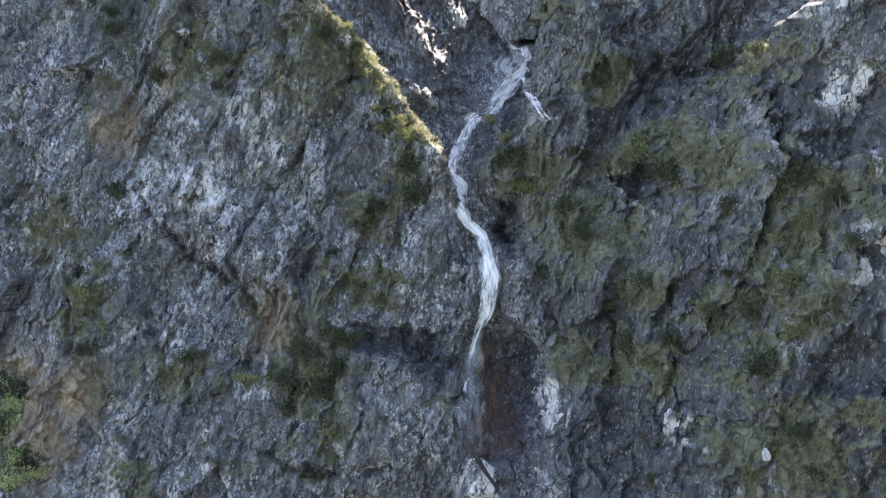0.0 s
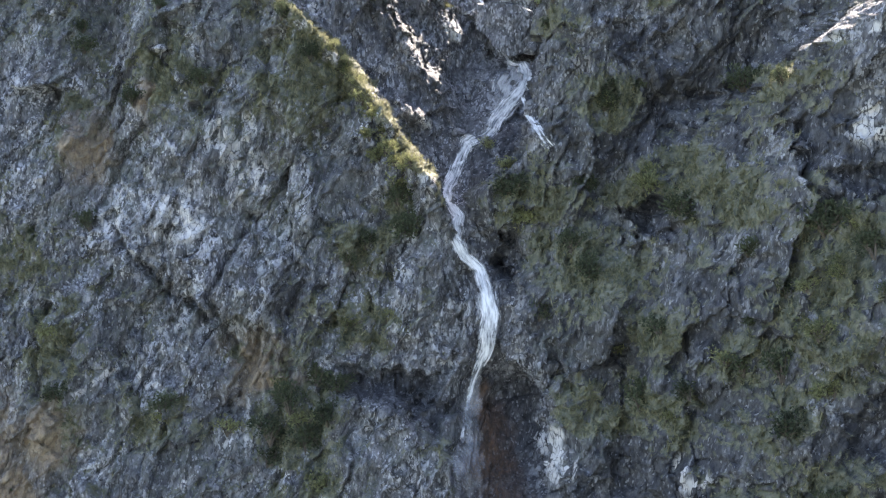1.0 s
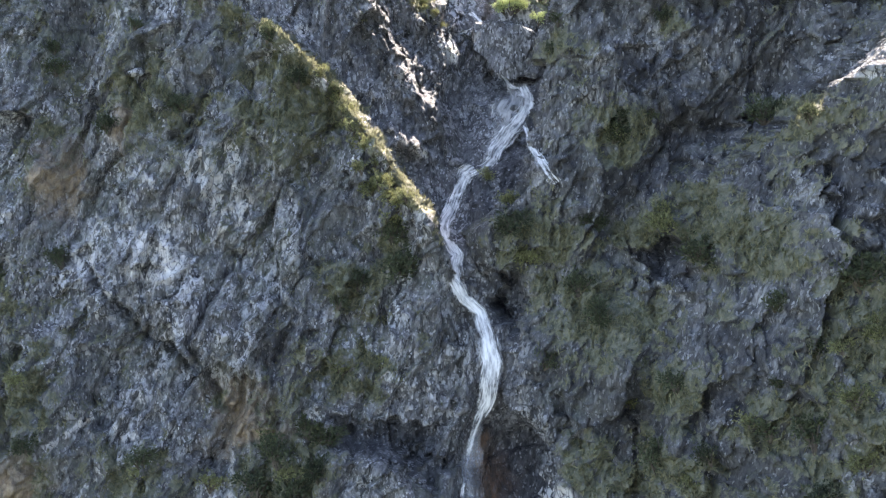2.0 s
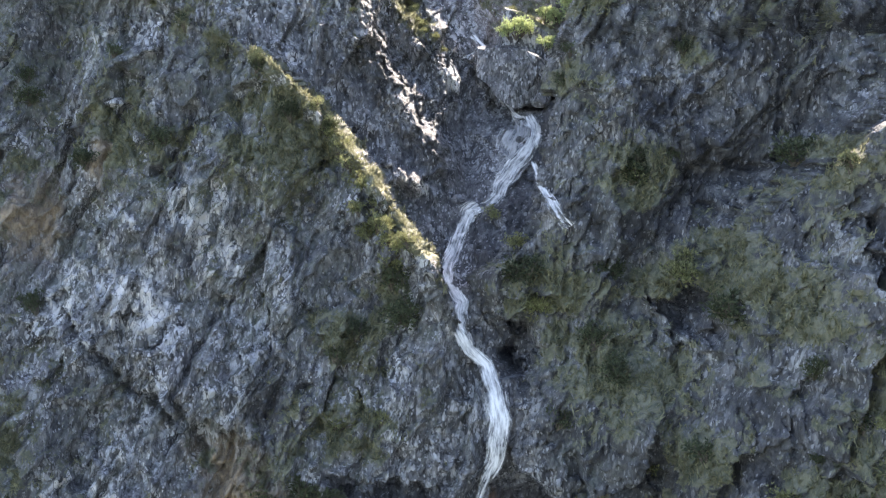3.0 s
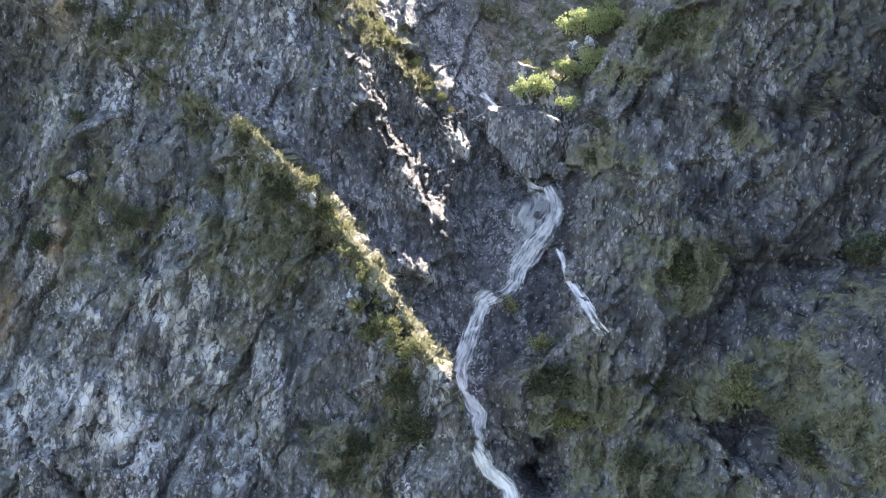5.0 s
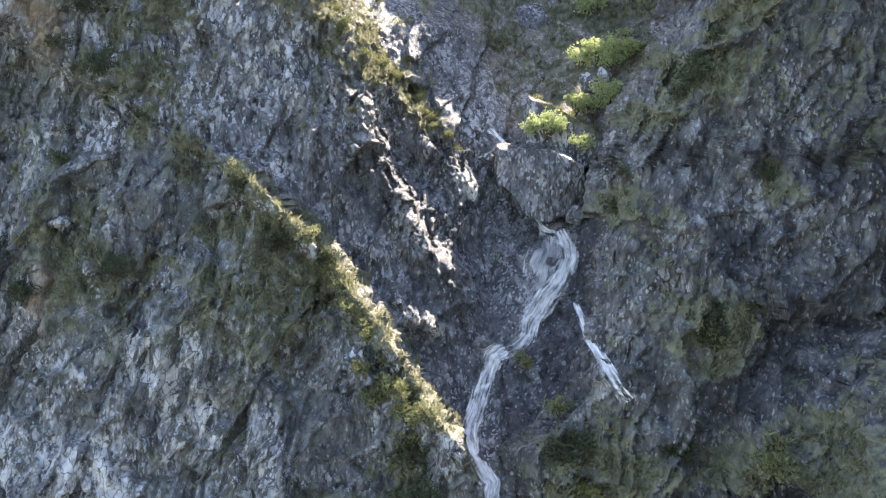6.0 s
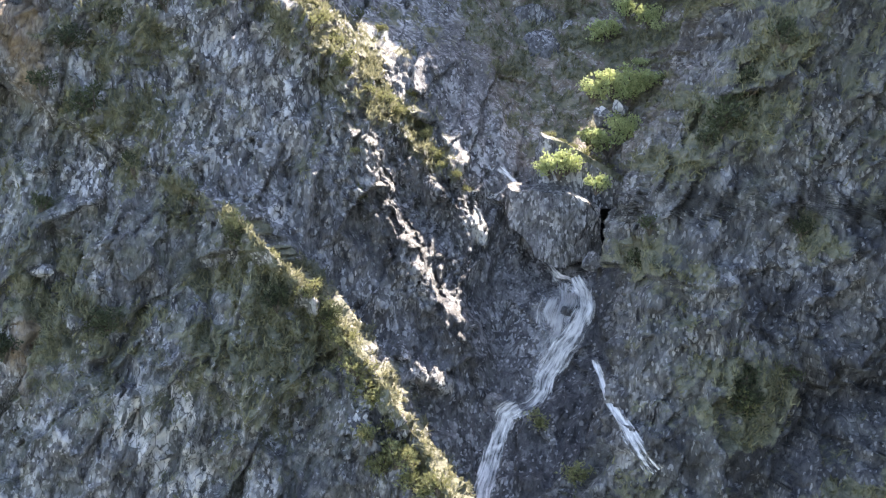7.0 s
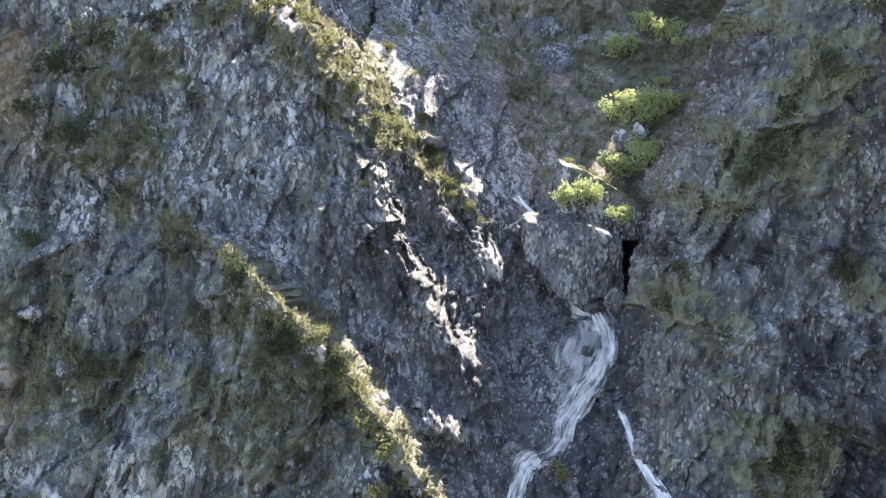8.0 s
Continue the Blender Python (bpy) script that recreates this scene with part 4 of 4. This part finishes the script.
# ---- boulders and log ----
def boulder(name, u, v, depth, size, turn, seed, label, pale=0.0, turf=0.0, wet_shade=0.0, faces=(), grassy=None, pale_area=None):
    """A broken block: a ball cut by flat faces, its own or random ones, and roughened. Grass lies towards a given side;
    another side is painted paler, as sun would.
    """
    rnd = random.Random(seed)
    bm = bmesh.new()
    bmesh.ops.create_icosphere(bm, subdivisions=5, radius=1.5 if faces else 1.0)
    cuts = [(Vector(f[:3]).normalized(), f[3]) for f in faces] or [(Vector((rnd.gauss(0, 1), rnd.gauss(0, 1), rnd.gauss(0, 1))).normalized(), rnd.uniform(0.52, 0.88)) for _ in range(13)]
    lay = {key: bm.verts.layers.float.new(key) for key in ("turf", "moss", "wet_shade", "pale", "earth", "rust")}
    off = Vector((seed * 3.7, seed * 1.9, 0))
    for vert in bm.verts:
        p = vert.co.copy()
        for way, d in cuts:
            k = p.dot(way)
            if k > d:
                p -= way * (k - d) * (0.97 if faces else 0.92)
        q = p.copy()
        p *= 1 + 0.09 * noise.fractal(p * 1.6 + off, 1.0, 2.0, 4) + 0.03 * noise.fractal(p * 7 + off, 1.0, 2.0, 3)
        vert.co = Vector((p.x * size[0], p.y * size[1], p.z * size[2]))
        vert[lay["turf"]] = turf * max(0.0, p.z)
        if grassy:
            vert[lay["turf"]] = turf * min(1.0, max(0.0, (q.dot(Vector(grassy[:3])) - grassy[3]) * 8))
        vert[lay["pale"]] = pale
        if pale_area:
            vert[lay["pale"]] = min(1.0, max(0.0, (q.dot(Vector(pale_area[:3])) - pale_area[3]) * 5))
        vert[lay["wet_shade"]] = wet_shade
        vert[lay["moss"]] = 0.2
    me = bpy.data.meshes.new(name)
    bm.to_mesh(me)
    bm.free()
    me.materials.append(ROCK)
    ob = new(name, me)
    ob.matrix_world = Matrix.Translation(to_world(u, v, depth)) @ Euler([radians(a) for a in turn]).to_matrix().to_4x4()
    return tagged(ob, label, "boulder")


WEDGED = ((0, 0.1, 1, 0.98), (-1, 0, 0, 1.0), (1, 0.1, 0, 0.97), (-0.73, 0, -0.68, 0.68), (0.69, 0, 0.72, 0.95), (0, 0, -1, 0.92), (0.1, -1, 0.22, 0.82), (-0.5, -0.8, 0.3, 0.92), (0.6, -0.8, -0.1, 0.95), (0, 1, 0, 0.9))
TILTED = ((0.6, 0.15, 0.8, 0.42), (-1, 0, 0.1, 0.92), (0, 0, -1, 0.95), (1, 0, 0, 1.02), (0, 0, 1, 1.0), (0.05, -1, 0.15, 0.70), (-0.6, -0.7, 0.2, 0.86), (0, 1, 0, 0.8))
# pale chips at its upper right, painted brighter where the sun catches them
boulder("boulder", 4.95, 16.88, 98.5, (2.15, 1.95, 1.68), (0, 0, 0), 3, "large grey angular boulder wedged in the gully", 0.0, 0.0, 0.25, WEDGED, pale_area=(0.75, -0.1, 0.65, 0.80))
boulder("boulder", 6.28, 19.42, 99.7, (2.10, 1.70, 1.62), (0, 0, 0), 5, "tilted grey slab of rock with a grassy upper edge", 0.0, 1.3, 0.1, TILTED, grassy=(0.6, 0.0, 0.8, 0.36))
boulder("boulder", 6.26, 15.17, 95.8, (0.55, 0.60, 0.46), (0, 0, 20), 7, "small dark stone under the wedged boulder", 0.0, 0.0, 0.3)
boulder("boulder", 2.58, 18.04, 99.8, (0.50, 0.60, 0.40), (0, 10, 0), 8, "round grey stone beside the small cascade", 0.0, 0.0, 0.3)
boulder("boulder", 8.23, 21.95, 102.6, (0.75, 0.70, 0.70), (0, 30, 0), 31, "pale stone between leafy shrubs", 0.7, 0.0, 0.0)
boulder("boulder", 9.02, 22.56, 103.2, (0.50, 0.50, 0.42), (0, 10, 40), 32, "pale stone between leafy shrubs", 0.9, 0.0, 0.0)
boulder("boulder", 5.94, 28.06, 113.0, (1.60, 1.50, 1.90), (0, 30, 0), 9, "grey rock outcrop on the grassy basin", 0.0, 0.1, 0.3)
boulder("boulder", 5.98, 25.29, 111.0, (1.95, 1.60, 2.00), (0, 10, 30), 17, "grey rock outcrop on the grassy basin", 0.0, 0.0, 0.3)
boulder("boulder", 8.08, 27.32, 112.2, (0.95, 0.90, 0.80), (0, 20, 60), 33, "small grey rock outcrop on the grassy basin", 0.1, 0.0, 0.2)
boulder("boulder", -14.81, -11.44, 84.7, (0.35, 0.40, 0.35), (0, 0, 0), 11, "white stone on the cliff", 1.0, 0.0, 0.0)
boulder("boulder", 15.81, -10.11, 66.8, (0.30, 0.40, 0.36), (0, 0, 0), 12, "white stone on a grassy ledge", 1.0, 0.0, 0.0)
boulder("boulder", 2.07, -13.84, 80.5, (1.27, 1.20, 1.60), (0, 10, 20), 13, "pale stones at the foot of the waterfall", 0.9, 0.0, 0.1)
boulder("boulder", 3.57, -13.38, 81.3, (1.41, 1.00, 1.08), (0, -10, 50), 14, "brownish stones at the foot of the waterfall", 0.2, 0.0, 0.5)
boulder("boulder", -17.99, 15.02, 94.3, (0.55, 0.50, 0.34), (0, 0, 10), 21, "white rock above a dark cleft", 1.0, 0.0, 0.0)
boulder("boulder", 0.47, 5.51, 91.0, (0.42, 0.40, 0.27), (0, 0, 0), 22, "wet dark stone beside the stream", 0.0, 0.0, 0.8)
boulder("boulder", 1.74, 3.62, 88.6, (0.46, 0.40, 0.35), (0, 0, 30), 23, "wet dark stone beside the stream", 0.0, 0.0, 0.8)
boulder("boulder", 2.02, 2.28, 87.6, (0.51, 0.50, 0.34), (0, 0, 60), 24, "wet dark stone beside the stream", 0.0, 0.0, 0.8)
boulder("boulder", 4.98, 12.87, 96.2, (0.49, 0.50, 0.34), (0, 0, 0), 25, "wet dark stone in the cascade", 0.0, 0.0, 0.8)
boulder("boulder", 1.36, 9.42, 92.6, (0.50, 0.50, 0.27), (0, 0, 0), 28, "wet dark stone beside the plunge pool", 0.0, 0.0, 0.7)


def log(rows, radius, label, seed):
    """A fallen trunk with broken branch stubs, lying on the rock."""
    rnd = random.Random(seed)
    ends = [Vector(to_world(*row)) for row in rows]
    thing = empty("log", ends[0], label, "log")
    a, b = Vector(), ends[1] - ends[0]
    bm = bmesh.new()
    n = 9
    for k in range(n):
        p, q = a.lerp(b, k / n), a.lerp(b, (k + 1) / n)
        stick(bm, p + Vector((0, 0, 0.05 * math.sin(k))), q + Vector((0, 0, 0.05 * math.sin(k + 1))), radius * (1 - 0.05 * k), radius * (0.95 - 0.05 * k), 8)
    part("trunk", bm, WET_WOOD, thing)
    for k in range(3):
        bm = bmesh.new()
        p = a.lerp(b, rnd.uniform(0.3, 0.9))
        stick(bm, p, p + Vector((rnd.uniform(-0.5, 0.5), -0.3, rnd.uniform(0.1, 0.5))), radius * 0.3, radius * 0.12)
        part("branch_stub", bm, WET_WOOD, thing)


# ---- shrubs ----
def tuft(bm, at, way, length, width, rnd, blades):
    """A small fan of leaves or needles."""
    for _ in range(blades):
        d = (way + Vector((rnd.uniform(-1, 1), rnd.uniform(-1, 1), rnd.uniform(-0.6, 1))) * 0.75).normalized()
        s = d.cross(Vector((rnd.uniform(-1, 1), rnd.uniform(-1, 1), rnd.uniform(-1, 1)))).normalized() * width * rnd.uniform(0.6, 1.2)
        e = at + d * length * rnd.uniform(0.6, 1.3)
        m = at + d * length * 0.5
        a, b, c, f = bm.verts.new(at), bm.verts.new(m + s), bm.verts.new(e), bm.verts.new(m - s)
        bm.faces.new((a, b, c, f))


def stick(bm, a, b, r0, r1, sides=5):
    way = (b - a).normalized()
    x = way.orthogonal().normalized()
    y = way.cross(x)
    rings = []
    for p, r in ((a, r0), (b, r1)):
        rings.append([bm.verts.new(p + (x * math.cos(6.2832 * k / sides) + y * math.sin(6.2832 * k / sides)) * r) for k in range(sides)])
    for k in range(sides):
        bm.faces.new((rings[0][k], rings[0][(k + 1) % sides], rings[1][(k + 1) % sides], rings[1][k]))


log(LOG, 0.17, "dark fallen tree trunk lying on pale stones below the waterfall", 4)


def shrub(name, seed, leaves, material, label, category, flat, leaf, width, upright=0.0):
    """A bush about one metre across on a short woody stem, with branches that end in leaf tufts."""
    rnd = random.Random(seed)
    thing = empty(name, (0, 0, -50), label, category)
    wood, crown = bmesh.new(), bmesh.new()
    for _ in range(11):
        a = rnd.uniform(0, 6.2832)
        reach = rnd.uniform(0.15, 0.5)
        tip = Vector((math.cos(a) * reach, math.sin(a) * reach, rnd.uniform(0.15, 0.65) * flat + upright * (0.55 - reach)))
        bend = Vector((tip.x * 0.45, tip.y * 0.45, tip.z * 0.35 - 0.03))
        stick(wood, Vector((0, 0, -0.25)), bend, 0.035, 0.022)
        stick(wood, bend, tip, 0.022, 0.008)
        for _ in range(leaves):
            k = rnd.random() ** 0.6
            spread = Vector((rnd.gauss(0, 1), rnd.gauss(0, 1), rnd.gauss(0, 0.8))) * 0.085
            at = bend.lerp(tip, k) + spread
            tuft(crown, at, (spread + Vector((0, 0, 0.06))).normalized(), leaf, width, rnd, 4)
    part("stem", wood, BARK, thing)
    part("foliage", crown, material, thing)
    return thing


KINDS = {
    "pine": [shrub("pine_shrub", 100 + k, 30, PINE, "dark green dwarf pine shrub clinging to the rock", "shrub", 0.9, 0.10, 0.018) for k in range(4)],
    "herb": [shrub("herb_clump", 200 + k, 24, HERB, "yellowish green clump of grass and herbs on a ledge", "plant", 0.6, 0.11, 0.016) for k in range(3)],
    "bright": [shrub("leafy_shrub", 300 + k, 48, BRIGHT, "bright green leafy shrub in sunlight", "shrub", 0.8, 0.075, 0.028) for k in range(3)],
}
USED = {"pine": 0, "herb": 0, "bright": 0}


def plant(kind, rows, group, seed):
    rnd = random.Random(seed)
    for u, v, size, *depth in rows:
        source = KINDS[kind][USED[kind] % len(KINDS[kind])]
        USED[kind] += 1
        m = Matrix.LocRotScale(Vector(to_world(u, v, depth[0])) if depth else spot(u, v, 0.05), Euler((rnd.uniform(0.1, 0.5), rnd.uniform(-0.2, 0.2), rnd.uniform(0, 6.28))), None)
        ob = copy_thing(source, m)
        k = size * rnd.uniform(0.9, 1.15)
        ob.scale = (k * rnd.uniform(0.9, 1.25), k * rnd.uniform(0.8, 1.0), k * rnd.uniform(0.85, 1.15))
        tagged(ob, group=group)


plant("pine", PINES_LEFT, "pine shrubs on the left buttress", 1)
plant("pine", PINES_RIGHT, "pine shrubs on the right buttress", 2)
plant("pine", PINES_HIGH, "pine shrubs high on the wall", 3)
plant("herb", HERBS, "clumps of herbs on the ledges", 4)
plant("herb", HERBS_CREST, "clumps of herbs on the sunlit crest", 5)
plant("herb", HERBS_SPUR, "clumps of herbs on the sunlit spur", 8)
plant("herb", EDGE_TUFTS, "tufts of grass on the tilted slab", 10)
plant("bright", BRIGHT_SHRUBS, "leafy shrubs round the wedged boulder", 6)
plant("bright", LEAFY_LOW, "leafy shrubs on the earth bank", 7)
for sources in KINDS.values():
    for ob in sources:
        for o in (*ob.children_recursive, ob):
            bpy.data.objects.remove(o)


# ---- grass ----
def grass(count, seed):
    """Small tufts wherever turf grows."""
    rng = np.random.default_rng(seed)
    core = (UU > -31) & (UU < 23) & (VV > -17) & (VV < 30.5)
    weight = np.where(core, np.clip(TURF - 0.20, 0, 0.4) ** 1.5, 0).ravel()
    picks = rng.choice(weight.size, count, p=weight / weight.sum())
    at = POINTS.reshape(-1, 3)[picks]
    blades = 4
    at = np.repeat(at, blades, 0) + rng.normal(0, 0.06, (count * blades, 3))
    n = len(at)
    way = rng.normal(0, 0.5, (n, 3)) + np.array([0, -0.45, 0.75])
    way /= np.linalg.norm(way, axis=1, keepdims=True)
    length = rng.uniform(0.14, 0.36, (n, 1))
    side = np.cross(way, rng.normal(0, 1, (n, 3)))
    side *= (rng.uniform(0.02, 0.045, (n, 1)) / np.linalg.norm(side, axis=1, keepdims=True))
    base = at - way * 0.05
    corners = np.stack([base - side, base + side, at + way * length * 0.6 + side * 0.9, at + way * length], 1).reshape(-1, 3)
    me = bpy.data.meshes.new("grass")
    me.vertices.add(n * 4)
    me.vertices.foreach_set("co", corners.astype(np.float32).ravel())
    me.loops.add(n * 4)
    me.loops.foreach_set("vertex_index", np.arange(n * 4, dtype=np.int32))
    me.polygons.add(n)
    me.polygons.foreach_set("loop_start", np.arange(0, n * 4, 4, dtype=np.int32))
    me.polygons.foreach_set("loop_total", np.full(n, 4, np.int32))
    me.update(calc_edges=True)
    me.materials.append(STRAW)
    tagged(new("grass", me), "short olive and straw coloured grass on the ledges", "grass", kind="stuff")


grass(20000, 9)
